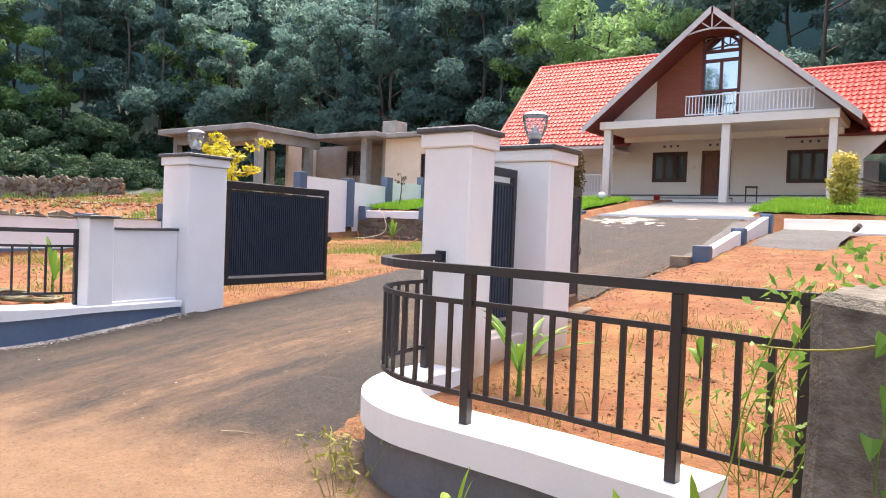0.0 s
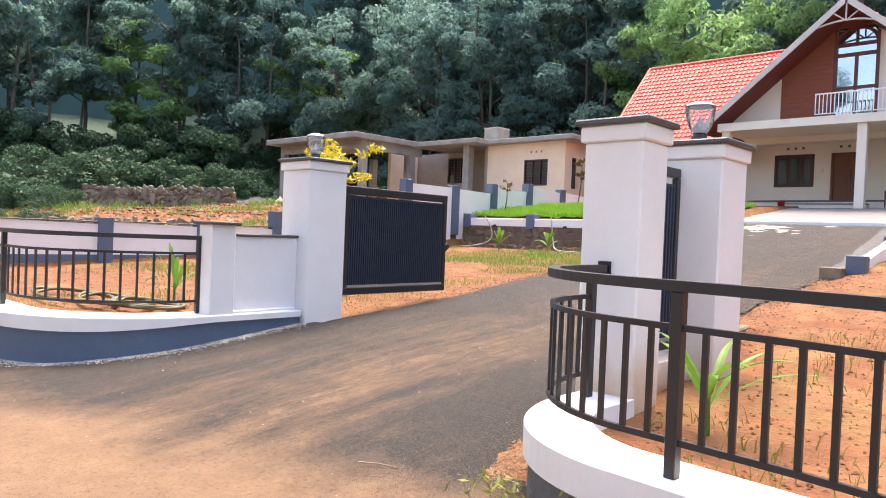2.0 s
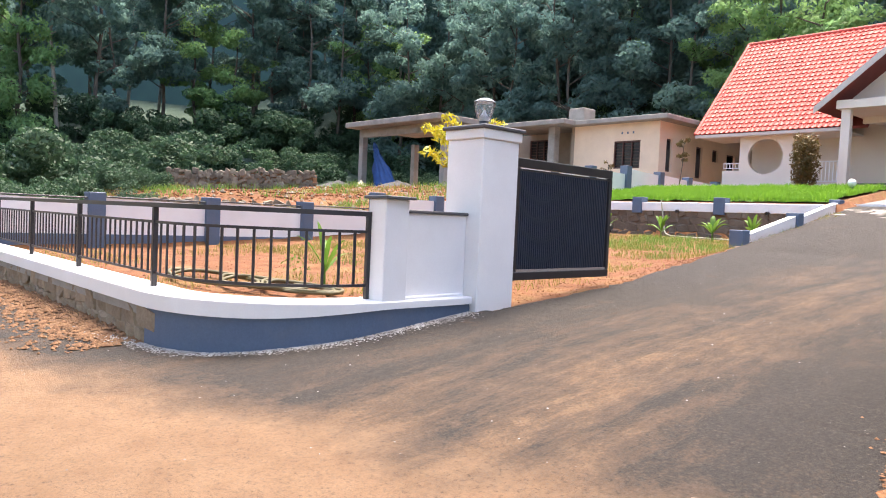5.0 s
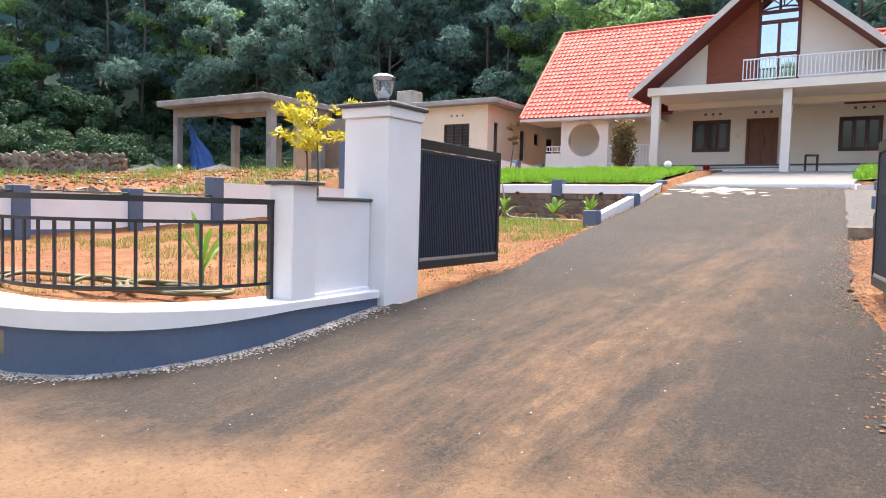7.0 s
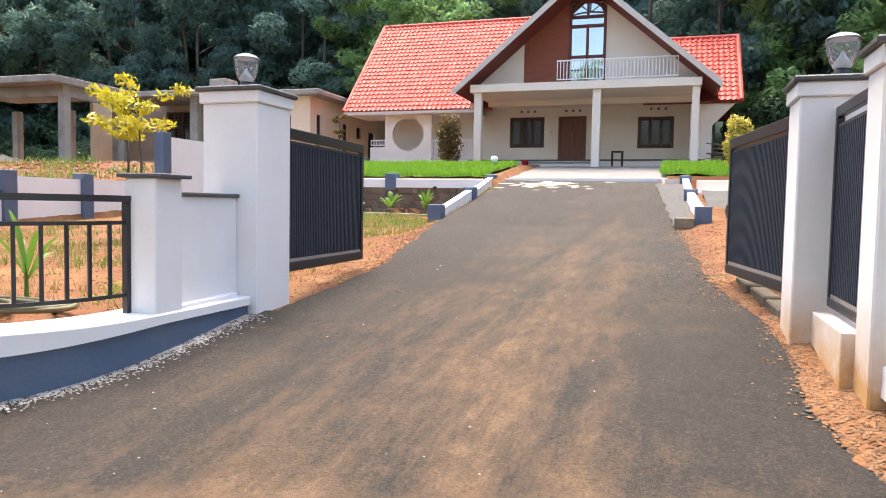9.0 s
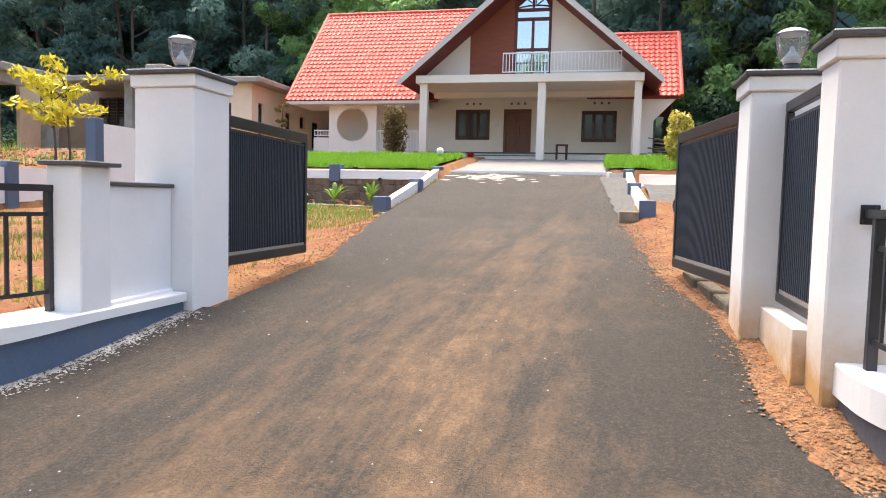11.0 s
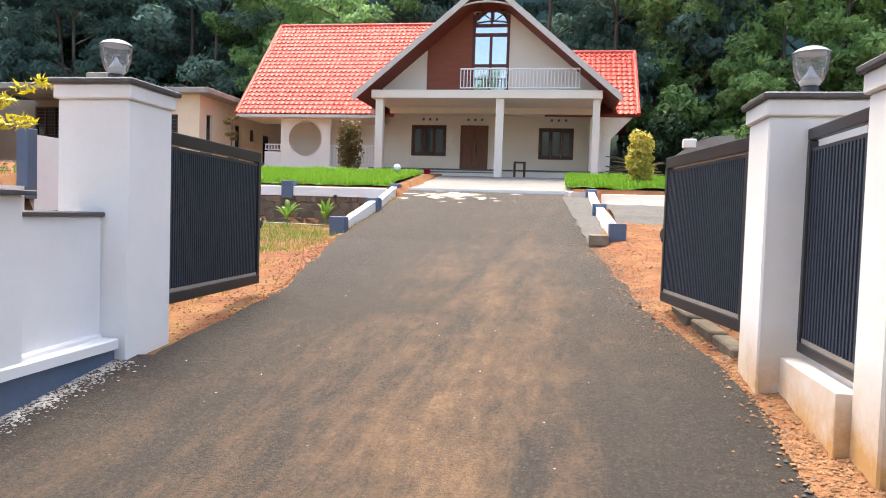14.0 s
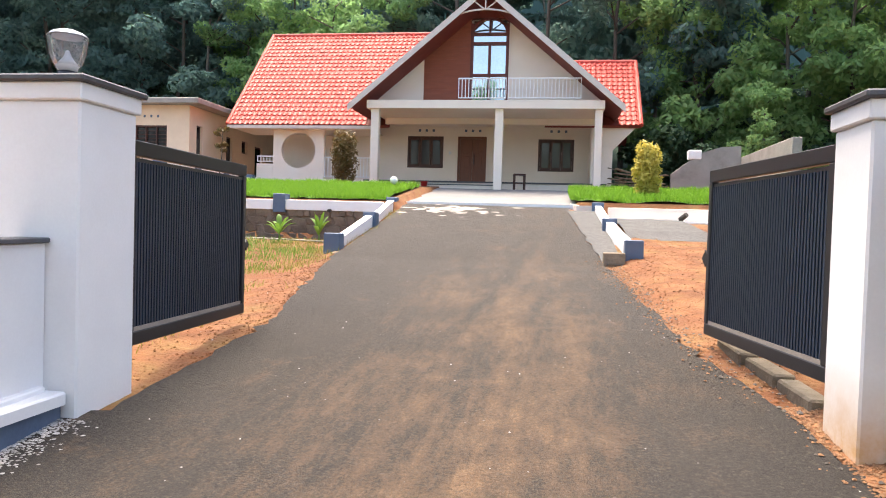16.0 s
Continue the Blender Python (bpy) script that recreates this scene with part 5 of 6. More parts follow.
def haze_backdrop():
    """Distant wooded slope closing the view behind the nearer trees: an added sheet, blue haze painted in and glowing.
    """
    m = bpy.data.materials.new("hazy_distant_wood")
    m.use_nodes = True
    nd, ln = m.node_tree.nodes, m.node_tree.links
    b = nd["Principled BSDF"]
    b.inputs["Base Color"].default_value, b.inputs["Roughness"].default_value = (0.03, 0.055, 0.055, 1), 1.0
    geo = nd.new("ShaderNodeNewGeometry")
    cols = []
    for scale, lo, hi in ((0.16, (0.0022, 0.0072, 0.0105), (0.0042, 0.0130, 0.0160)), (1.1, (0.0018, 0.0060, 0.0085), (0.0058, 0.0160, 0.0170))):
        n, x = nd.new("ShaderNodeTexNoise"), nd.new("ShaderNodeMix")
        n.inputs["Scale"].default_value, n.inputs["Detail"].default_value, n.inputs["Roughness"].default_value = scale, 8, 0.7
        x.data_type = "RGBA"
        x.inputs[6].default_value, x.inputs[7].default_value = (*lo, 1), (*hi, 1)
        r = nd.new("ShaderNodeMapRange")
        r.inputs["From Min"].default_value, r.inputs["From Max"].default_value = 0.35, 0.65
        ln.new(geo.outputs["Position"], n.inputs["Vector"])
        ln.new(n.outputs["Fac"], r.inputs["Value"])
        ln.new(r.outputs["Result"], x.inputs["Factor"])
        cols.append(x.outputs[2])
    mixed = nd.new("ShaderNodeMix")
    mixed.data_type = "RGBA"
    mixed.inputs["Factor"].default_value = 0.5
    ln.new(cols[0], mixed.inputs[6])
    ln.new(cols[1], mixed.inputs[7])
    # the painted haze glows, lifting gaps between the trees from black
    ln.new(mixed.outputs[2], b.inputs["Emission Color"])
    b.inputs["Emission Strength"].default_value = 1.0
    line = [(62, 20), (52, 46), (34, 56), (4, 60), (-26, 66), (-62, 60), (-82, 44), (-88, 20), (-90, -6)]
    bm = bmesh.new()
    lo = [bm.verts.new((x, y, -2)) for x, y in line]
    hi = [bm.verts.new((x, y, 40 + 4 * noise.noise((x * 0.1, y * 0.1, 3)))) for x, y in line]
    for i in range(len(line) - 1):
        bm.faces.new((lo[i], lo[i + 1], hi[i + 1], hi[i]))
    tagged(link("backdrop", bm, m), "added backdrop sheet, wooded hillside with painted, faintly glowing blue haze", "backdrop", kind="structure")


haze_backdrop()


def shrub_mesh(seed, w, h, n, size, material):
    r = random.Random(seed)
    blobs = [(r.uniform(-w, w), r.uniform(-w, w), r.uniform(0.1, 0.8) * h, w * r.uniform(0.18, 0.45), 0.7) for _ in range(22)]
    return leaves("shrub", blobs, n, size, material, seed)


shrubs = [shrub_mesh(31, 1.5, 2.2, 3600, 0.10, leaf_shrub), shrub_mesh(32, 1.3, 1.5, 4200, 0.065, leaf_shrub), shrub_mesh(33, 1.9, 3.0, 4200, 0.11, leaf_shrub)]


def shrub(x, y, k, s):
    turn = kinds_place.uniform(0, 360)
    if -17.5 < x < 0.3 and 28 < y < 43 or -37.5 < x < -17 and 24 < y < 43.5:
        return None
    ob = new("shrub", shrubs[k])
    ob.matrix_basis = pose(x, y, land(x, y) - 0.1, 0, 0, turn) @ Matrix.Diagonal((s, s, s, 1))
    return tagged(ob, "dense green undergrowth shrub at the forest foot", "shrub", "undergrowth of the hillside")


for p, q, n in (((14, 31), (-14, 43), 20), ((-17, 45), (-52, 36), 26), ((-48, 34), (-56, 6), 26), ((-42, 20), (-52, 8), 14), ((13, 30), (12, 12), 8), ((-36, 11), (-50, 7), 12)):
    for i in range(n):
        f = (i + kinds_place.random()) / n
        shrub(p[0] + (q[0] - p[0]) * f + kinds_place.uniform(-1.5, 1.5), p[1] + (q[1] - p[1]) * f + kinds_place.uniform(-2, 2), kinds_place.choice((0, 1, 1, 2)), kinds_place.uniform(0.7, 1.3))

for i in range(46):
    d = kinds_place.uniform(20, 42)
    shrub(-0.4 - d, 2.5 + d * kinds_place.uniform(0.12, 0.35), kinds_place.choice((1, 1, 1, 0)), kinds_place.uniform(0.3, 0.7))
for x, y, k, sc in ((2.5, 37.0, 4, 1.15), (6.5, 38.5, 4, 1.35), (0.5, 39.5, 3, 0.8), (10.0, 36.0, 3, 0.75), (4.0, 33.5, 4, 0.6), (-19.8, 45.0, 4, 1.0), (9.5, 43.0, 3, 0.9), (13.5, 43.5, 3, 1.0), (12.5, 37.5, 4, 1.3), (17.0, 40.0, 3, 0.9), (6.0, 45.5, 3, 1.1), (8.5, 33.0, 4, 0.7)):
    stand(x, y, k, sc)

for p, q, n in (((14, 36), (-16, 47), 14), ((-20, 49), (-56, 41), 22), ((-55, 38), (-63, 8), 18)):
    for i in range(n):
        f = (i + kinds_place.random()) / n
        shrub(p[0] + (q[0] - p[0]) * f + kinds_place.uniform(-1.5, 1.5), p[1] + (q[1] - p[1]) * f + kinds_place.uniform(-2, 2), kinds_place.choice((0, 2, 2)), kinds_place.uniform(1.0, 1.5))

for p, q, n in (((-20, 53), (-62, 45), 20), ((-26, 60), (-66, 52), 18)):
    for i in range(n):
        f = (i + kinds_place.random()) / n
        shrub(p[0] + (q[0] - p[0]) * f, p[1] + (q[1] - p[1]) * f + kinds_place.uniform(-2, 2), 2, kinds_place.uniform(1.3, 2.0))


# ---- the neighbouring unfinished house ----
def neighbour_house():
    h = thing("neighbour_house", "unfinished flat-roofed single-storey house with bare concrete carport", "house", m=pose(0, 0, 0))
    # carport
    part("carport_roof", box(-34.7, -27.05, 25.2, 30.3, 6.20, 6.48, 0.02), concrete, h, "bare concrete roof slab")
    part("beam", box(-34.5, -27.4, 26.05, 26.35, 5.74, 6.198), concrete, h)
    part("beam", box(-27.7, -27.4, 26.352, 30.3, 5.74, 6.198), concrete, h)
    for x, y in ((-34.3, 26.2), (-27.5, 26.2), (-27.5, 29.6), (-34.3, 30.0), (-31.0, 30.0)):
        part("column", box(x - 0.17, x + 0.17, y - 0.17, y + 0.17, 2.5, 5.74), concrete, h, "bare concrete column")
    part("carport_floor", box(-36.0, -18.4, 25.9, 42, 2.2, 3.02), concrete, h)
    # porch bay and living block
    part("roof", box(-27.6, -22.9, 29.6, 42, 6.22, 6.46, 0.02), concrete, h, "flat concrete roof")
    part("roof", box(-22.898, -17.95, 30.45, 42, 6.22, 6.44, 0.02), concrete, h, "flat concrete roof")
    part("tank", box(-25.3, -24.3, 33.0, 34.0, 6.461, 7.55, 0.03), concrete, h, "square concrete roof block")
    part("front_wall", pierced(-23.3, -18.6, 3.02, 6.22, 31.0, 31.2, [(-20.98, -19.57, 4.12, 5.40)]), peach, h)
    part("porch_wall", pierced(-30.0, -23.302, 3.02, 6.22, 32.6, 32.8, [(-27.55, -26.1, 4.5, 5.92)]), bare_plaster, h, "bare brown plaster")
    part("bay_side", box(-23.5, -23.302, 31.0, 32.598, 3.02, 6.22), bare_plaster, h)
    for x in (-28.6, -24.2):
        part("column", box(x - 0.2, x + 0.2, 30.3, 30.7, 3.02, 6.22), concrete, h, "bare concrete column")
    side = part("side_wall", pierced(31.203, 41.998, 3.02, 6.22, -0.1, 0.1, [(31.6, 32.1, 4.0, 5.5), (34.3, 34.9, 3.9, 5.4), (35.9, 36.5, 4.8, 5.4), (37.4, 38.3, 3.2, 5.3)]), peach, h)
    side.matrix_basis = pose(-18.7, 0, 0, 0, 0, 90)
    for x0, x1, z0, z1, y in ((-20.98, -19.57, 4.12, 5.40, 31.05), (-27.55, -26.1, 4.5, 5.92, 32.65)):
        win = part("window", box(x0, x1, y - 0.03, y + 0.05, z0, z0 + 0.06), wood, h, "dark brown barred window")
        part("head", box(x0, x1, y - 0.03, y + 0.05, z1 - 0.06, z1), wood, win)
        for a, b in ((x0, x0 + 0.06), ((2 * x0 + x1) / 3 - 0.03, (2 * x0 + x1) / 3 + 0.03), ((x0 + 2 * x1) / 3 - 0.03, (x0 + 2 * x1) / 3 + 0.03), (x1 - 0.06, x1)):
            part("jamb", box(a, b, y - 0.028, y + 0.048, z0 + 0.061, z1 - 0.061), wood, win)
        part("pane", box(x0 + 0.02, x1 - 0.02, y + 0.055, y + 0.065, z0 + 0.02, z1 - 0.02, 0), dark_pane, win)
        bar = part("bar", rod(bmesh.new(), (x0, y - 0.01, 0), (x1, y - 0.01, 0), 0.012, n=6), wood, win, m=pose(0, 0, z0 + 0.16))
        for i in range(1, 8):
            again(bar, pose(0, 0, z0 + 0.16 + 0.15 * i), win)
    for y0, y1, z0, z1 in ((31.6, 32.1, 4.0, 5.5), (34.3, 34.9, 3.9, 5.4), (35.9, 36.5, 4.8, 5.4), (37.4, 38.3, 3.2, 5.3)):
        win = part("window", box(-18.76, -18.70, y0, y1, z0, z1), wood, h, "narrow brown window")
        part("pane", box(-18.699, -18.68, y0 + 0.08, y1 - 0.08, z0 + 0.08, z1 - 0.08, 0), dark_pane, win)
    part("back_wall", box(-36, -18.4, 42, 42.2, 3.02, 6.22), peach, h)
    part("inner_wall", box(-30.2, -30.0, 30.4, 42, 3.02, 6.2), peach, h)
    for x in (-20.6, -20.3, -20.0):
        part("vent_hole", box(x, x + 0.08, 30.985, 30.999, 5.72, 5.82, 0), grey_paint, h)
    return h


neighbour_house()


def tarpaulin():
    bm = bmesh.new()
    n = 12
    rows = [[bm.verts.new((-34.05 + 2.4 * (u / n) * (1 - v / n) + 0.1 * math.sin(u * 1.3 + v), 26.75 + 0.12 * math.sin(u * 2.1) * (1 - v / n), 3.05 + 2.5 * v / n)) for u in range(n + 1)] for v in range(n + 1)]
    for a, b in zip(rows, rows[1:]):
        for i in range(n):
            bm.faces.new((a[i], a[i + 1], b[i + 1], b[i]))
    bmesh.ops.remove_doubles(bm, verts=bm.verts, dist=0.001)
    ob = link("tarpaulin", bm, blue_tarp, smooth=True)
    ob.modifiers.new("thickness", "SOLIDIFY").thickness = 0.01
    tagged(ob, "blue tarpaulin hung slantwise in the carport", "tarpaulin")


tarpaulin()


def heap(x, y, w, h, material, label, seed):
    bm = bmesh.new()
    n, rings = 20, 6
    z0 = land(x, y)
    prev = None
    for k in range(rings + 1):
        f = k / rings
        ring = [bm.verts.new((x + w * f * math.cos(6.283 * i / n) * (1 + 0.15 * noise.noise((i * 0.7, k, seed))), y + w * 0.7 * f * math.sin(6.283 * i / n),
                              max(z0, 3.02 if y > 26 else z0) - 0.05 + h * (1 - f ** 1.3) + 0.04 * noise.noise((i, k * 2, seed)))) for i in range(n)] if k else None
        if k == 1:
            top = bm.verts.new((x, y, max(z0, 3.02 if y > 26 else z0) + h))
            for i in range(n):
                bm.faces.new((top, ring[i], ring[(i + 1) % n]))
        elif k > 1:
            for i in range(n):
                bm.faces.new((prev[i], ring[i], ring[(i + 1) % n], prev[(i + 1) % n]))
        prev = ring
    bmesh.ops.recalc_face_normals(bm, faces=bm.faces)
    tagged(link("heap", bm, material, smooth=True), label, "heap")


heap(-34.0, 24.4, 1.9, 0.45, gravel_mat, "low heap of grey building sand", 1)
heap(-28.6, 24.2, 1.7, 0.40, gravel_mat, "low heap of grey building sand", 2)
heap(-30.8, 23.6, 0.5, 0.35, M("pale_sack", (0.60, 0.52, 0.38), None, 4, 0.9, 0.3, 20), "pale heap of sand by the carport", 3)

# ---- far stone walls on the left ----
rnd2 = random.Random(9)
for (x0, y0), (x1, y1), zb, ht, size in (((-20.0, 9.0), (-20.0, 17.5), 1.15, 0.36, 0.24), ((-40.0, 17.4), (-36.1, 19.7), 2.35, 0.85, 0.30), ((-36.0, 19.8), (-32.6, 21.9), 2.5, 0.85, 0.30)):
    L = math.hypot(x1 - x0, y1 - y0)
    o = pose(x0, y0, zb, 0, 0, math.degrees(math.atan2(y1 - y0, x1 - x0)))
    w = thing("rubble_wall", "dry brown rubble stone retaining wall", "stone wall", "rubble walls", o)
    part("core", box(0, L, 0.06, 0.5, -0.4, ht), litter, w, "earth and mortar core")
    stones(w, 0, L, 0.02, 0, ht, size * 0.85, stone_far, rnd2, 1.0)

# ---- old wall and timber on the right ----
ow = thing("old_wall", "weathered grey concrete yard wall with broken top", "wall", m=pose(0.1, 30.0, 2.6))
bm = bmesh.new()
tops = [(0.0, 1.1), (0.5, 1.5), (1.0, 1.85), (1.6, 2.05), (2.3, 2.1)]
for (a, za), (b, zb) in zip(tops, tops[1:]):
    v = [bm.verts.new(p) for p in ((a, 0, -0.3), (b, 0, -0.3), (b, 0, zb), (a, 0, za), (a, 0.25, -0.3), (b, 0.25, -0.3), (b, 0.25, zb), (a, 0.25, za))]
    for f in ((0, 1, 2, 3), (5, 4, 7, 6), (3, 2, 6, 7)):
        bm.faces.new([v[i] for i in f])
part("panel", bm, concrete, ow)
part("return", box(2.3, 2.55, -5.5, 0.25, -0.4, 1.72, 0.02), concrete, ow, "side wall towards the street")
part("block", box(0.55, 1.0, -0.02, 0.3, 1.62, 1.95, 0.03), white, ow, "pale loose block")


# rough blocks facing the unpainted stretch of the street wall
stones(left_wall, -15.6, -8.15, 4.775, -0.08, 0.38, 0.24, tan_block, rnd2, 0.25)


def timber_pile():
    t = thing("timber_pile", "untidy pile of old grey planks beside the house", "timber", m=pose(-1.0, 31.2, land(-1.0, 31.2)))
    r = random.Random(3)
    for i in range(12):
        part("plank", box(-0.9, 0.9, -0.07, 0.07, -0.02, 0.02, 0.004), M("old_plank", (0.24, 0.19, 0.14), None, 3, 0.9, 0.4, 30) if i == 0 else bpy.data.materials["old_plank"], t,
             m=pose(r.uniform(-0.2, 0.3), r.uniform(-0.3, 0.3), 0.05 + i * 0.055, r.uniform(-8, 8), r.uniform(-14, 14), r.uniform(-35, 35)))


timber_pile()


# ---- garden plants ----
def clipped_bush(x, y, w, h, material, label, seed, n=3200, size=0.055, name="bush"):
    b = thing(name, label, "bush", m=pose(x, y, lawn_h(x, y)))
    bm = bmesh.new()
    for i in range(4):
        limb(bm, [(0.04 * i - 0.06, 0, -0.1), (0.08 * math.cos(i * 1.7), 0.08 * math.sin(i * 1.7), h * 0.7)], 0.025, 0.01, 6)
    part("stem", bm, bark, b)
    r = random.Random(seed)
    blobs = []
    for i in range(26):
        k = i / 25
        rad = w * (1 - 0.35 * abs(k - 0.45) * 1.4)
        a = i * 2.4
        blobs.append((0.45 * rad * math.cos(a) + r.uniform(-0.05, 0.05), 0.45 * rad * math.sin(a), 0.1 * h + k * h * 0.82, rad * 0.6, 1.0))
    ob = new("foliage", leaves("foliage", blobs, n, size, material, seed))
    ob.parent = b
    return b


clipped_bush(-11.15, 27.9, 0.50, 1.85, leaf_bronze, "bronze-green clipped column bush on the lawn", 41)
clipped_bush(-1.42, 24.0, 0.40, 1.50, leaf_gold_bush, "golden variegated clipped bush on the lawn", 42)


def sapling(x, y, z, h, material, n, size, label, seed, spread=0.6, stems=1):
    t = thing("sapling", label, "young tree", m=pose(x, y, z))
    r = random.Random(seed)
    bm = bmesh.new()
    blobs = []
    for s in range(stems):
        px, py = r.uniform(-0.15, 0.15), r.uniform(-0.15, 0.15)
        tip = (px + r.uniform(-0.3, 0.3), py + r.uniform(-0.3, 0.3), h * r.uniform(0.85, 1.0))
        limb(bm, [(px, py, -0.1), ((px + tip[0]) / 2 + 0.05, (py + tip[1]) / 2, h * 0.5), tip], 0.03, 0.010, 6)
        for i in range(7):
            k = r.uniform(0.5, 1.0)
            a = r.uniform(0, 6.283)
            p = Vector((px, py, 0)).lerp(Vector(tip), k)
            q = p + Vector((math.cos(a), math.sin(a), 0.45)) * spread * r.uniform(0.35, 1.0)
            limb(bm, [p, p.lerp(q, 0.5) + Vector((0, 0, 0.05)), q], 0.010, 0.004, 5)
            blobs += [(q.x, q.y, q.z, spread * 0.26, 0.45), (p.x * 0.4 + q.x * 0.6, p.y * 0.4 + q.y * 0.6, p.z * 0.4 + q.z * 0.6, spread * 0.2, 0.45)]
    part("stem", bm, bark, t, "thin grey stems")
    ob = new("foliage", leaves("foliage", blobs, n, size, material, seed, droop=0.5, shape=0.28))
    ob.parent = t
    return t


sapling(-11.7, 12.0, land(-11.7, 12.0), 2.5, leaf_yellow, 1000, 0.078, "young tree with golden-yellow drooping leaves in the yard", 51, 0.75, 2)
sapling(-15.7, 27.6, lawn_h(-15.7, 27.6), 1.75, leaf_bronze, 500, 0.07, "slender bronze-leaved sapling at the lawn's back", 52, 0.38)
sapling(-15.6, 22.6, lawn_h(-15.6, 22.6), 1.1, leaf_bronze, 140, 0.05, "thin sparse sapling on the lawn", 53, 0.3)


def broad_leaf(bm, base, tip, width, arch):
    """A long leaf blade, folded along its rib and arching to its tip."""
    a, b = Vector(base), Vector(tip)
    side = (b - a).cross(Vector((0, 0, 1)))
    side = side.normalized() if side.length > 1e-4 else Vector((1, 0, 0))
    rows = []
    for i in range(8):
        k = i / 7
        p = a.lerp(b, k) + Vector((0, 0, arch * math.sin(math.pi * k)))
        w = width * (math.sin(math.pi * min(1, 0.08 + 0.92 * k)) ** 0.7 if k < 0.999 else 0.02)
        if k < 0.12:
            w = width * 0.12
        rows.append([bm.verts.new(p - side * w + Vector((0, 0, 0.25 * w))), bm.verts.new(p), bm.verts.new(p + side * w + Vector((0, 0, 0.25 * w)))])
    for r, s in zip(rows, rows[1:]):
        bm.faces.new((r[0], r[1], s[1], s[0]))
        bm.faces.new((r[1], r[2], s[2], s[1]))


def leafy_plant(x, y, z, h, n, width, material, label, seed, spread=0.55, cat="plant", name="banana_plant"):
    t = thing(name, label, cat, m=pose(x, y, z))
    r = random.Random(seed)
    part("stem", rod(bmesh.new(), (0, 0, -0.05), (0, 0, h * 0.45), 0.03 * min(1, h), 0.012 * min(1, h), 8), leaf_green, t)
    for i in range(n):
        a = i * 2.4 + r.uniform(-0.4, 0.4)
        rise = r.uniform(0.45, 1.0)
        out = spread * h * (1.25 - rise) * r.uniform(0.8, 1.2)
        b = bmesh.new()
        broad_leaf(b, (0, 0, h * 0.3 * r.uniform(0.6, 1.2)), (math.cos(a) * out, math.sin(a) * out, h * rise), width * r.uniform(0.8, 1.15), h * 0.10)
        part("leaf", b, material, t)
    return t


leafy_plant(-8.15, 6.75, land(-8.15, 6.75), 0.80, 8, 0.03, leaf_green, "young banana plant in the yard behind the railing", 61, 0.9)
leafy_plant(-1.25, 6.35, land(-1.25, 6.35), 0.70, 9, 0.026, leaf_green, "young banana plant inside the curved railing", 62, 1.0)
leafy_plant(-0.45, 7.6, land(-0.45, 7.6), 0.40, 5, 0.035, leaf_green, "small green seedling in bare soil", 63, cat="seedling", name="seedling")
for x, y, s in ((-11.9, 20.2, 64), (-10.2, 19.8, 65), (-9.4, 20.3, 66), (-13.6, 20.0, 67)):
    leafy_plant(x, y, land(x, y), 0.75, 8, 0.06, leaf_green, "small spiky green plant before the stone wall", s, 0.8, name="garden_plant")
for x, y, hh, n, s in ((-0.58, 4.62, 0.58, 5, 68), (-0.42, 4.66, 0.46, 4, 73), (0.18, 4.62, 0.68, 6, 69), (0.42, 4.60, 0.76, 6, 74), (-0.15, 4.62, 0.40, 4, 70)):
    leafy_plant(x, y, land(x, y), hh, n, 0.030, leaf_bright, "slender bright-leaved wild plant at the wall's foot", s, 0.42, name="wild_plant")


def weed(x, y, z, h, n, material, label, seed):
    r = random.Random(seed)
    blobs = [(r.uniform(-0.5, 0.5) * h, r.uniform(-0.5, 0.5) * h, r.uniform(0.15, 0.9) * h, h * 0.22, 0.8) for _ in range(8)]
    t = thing("weed", label, "weed", "weeds along the walls", pose(x, y, z))
    for b in blobs:
        part("stem", rod(bmesh.new(), (b[0] * 0.2, b[1] * 0.2, -0.03), b[:3], 0.003, 0.0015, 4), leaf_dry, t)
    ob = new("foliage", leaves("foliage", blobs, n, 0.026, material, seed, droop=0.3, shape=0.26))
    ob.parent = t


for i, (x, y, h) in enumerate(((-1.55, 5.0, 0.4), (-1.8, 5.25, 0.28), (0.35, 5.7, 0.7), (0.55, 6.0, 0.8), (0.7, 5.5, 0.75), (0.2, 6.5, 0.5), (0.9, 6.6, 0.6), (-7.3, 6.9, 0.3), (-9.6, 7.3, 0.35), (-7.6, 9.0, 0.3))):
    weed(x, y, land(x, y), h, 110 if h > 0.45 else 90, leaf_dry if i in (0, 1, 5) else leaf_bright if i % 2 else leaf_green, "scraggy green weed in the soil by the wall", 80 + i)

# old concrete pier with creepers
pier = thing("concrete_pier", "weathered dark concrete pier overgrown with creepers", "pier", m=pose(1.11, 4.62, 0.05))
b = bmesh.new()
bx(b, -0.40, 0.55, -0.30, 0.32, -0.2, 1.40, 0.03)
bmesh.ops.subdivide_edges(b, edges=b.edges, cuts=5, use_grid_fill=True)
for v in b.verts:
    v.co += Vector((noise.noise(v.co * 5), noise.noise(v.co * 5 + Vector((9, 0, 0))), noise.noise(v.co * 5 + Vector((0, 9, 0))))) * 0.018
part("block", b, old_concrete, pier, smooth=False)
step = thing("concrete_step", "bare concrete footing at the end of the ledge", "footing", m=pose(0.5, 5.02, 0.22))
part("block", box(-0.23, 0.3, -0.14, 0.2, -0.3, 0.22, 0.02), concrete, step)


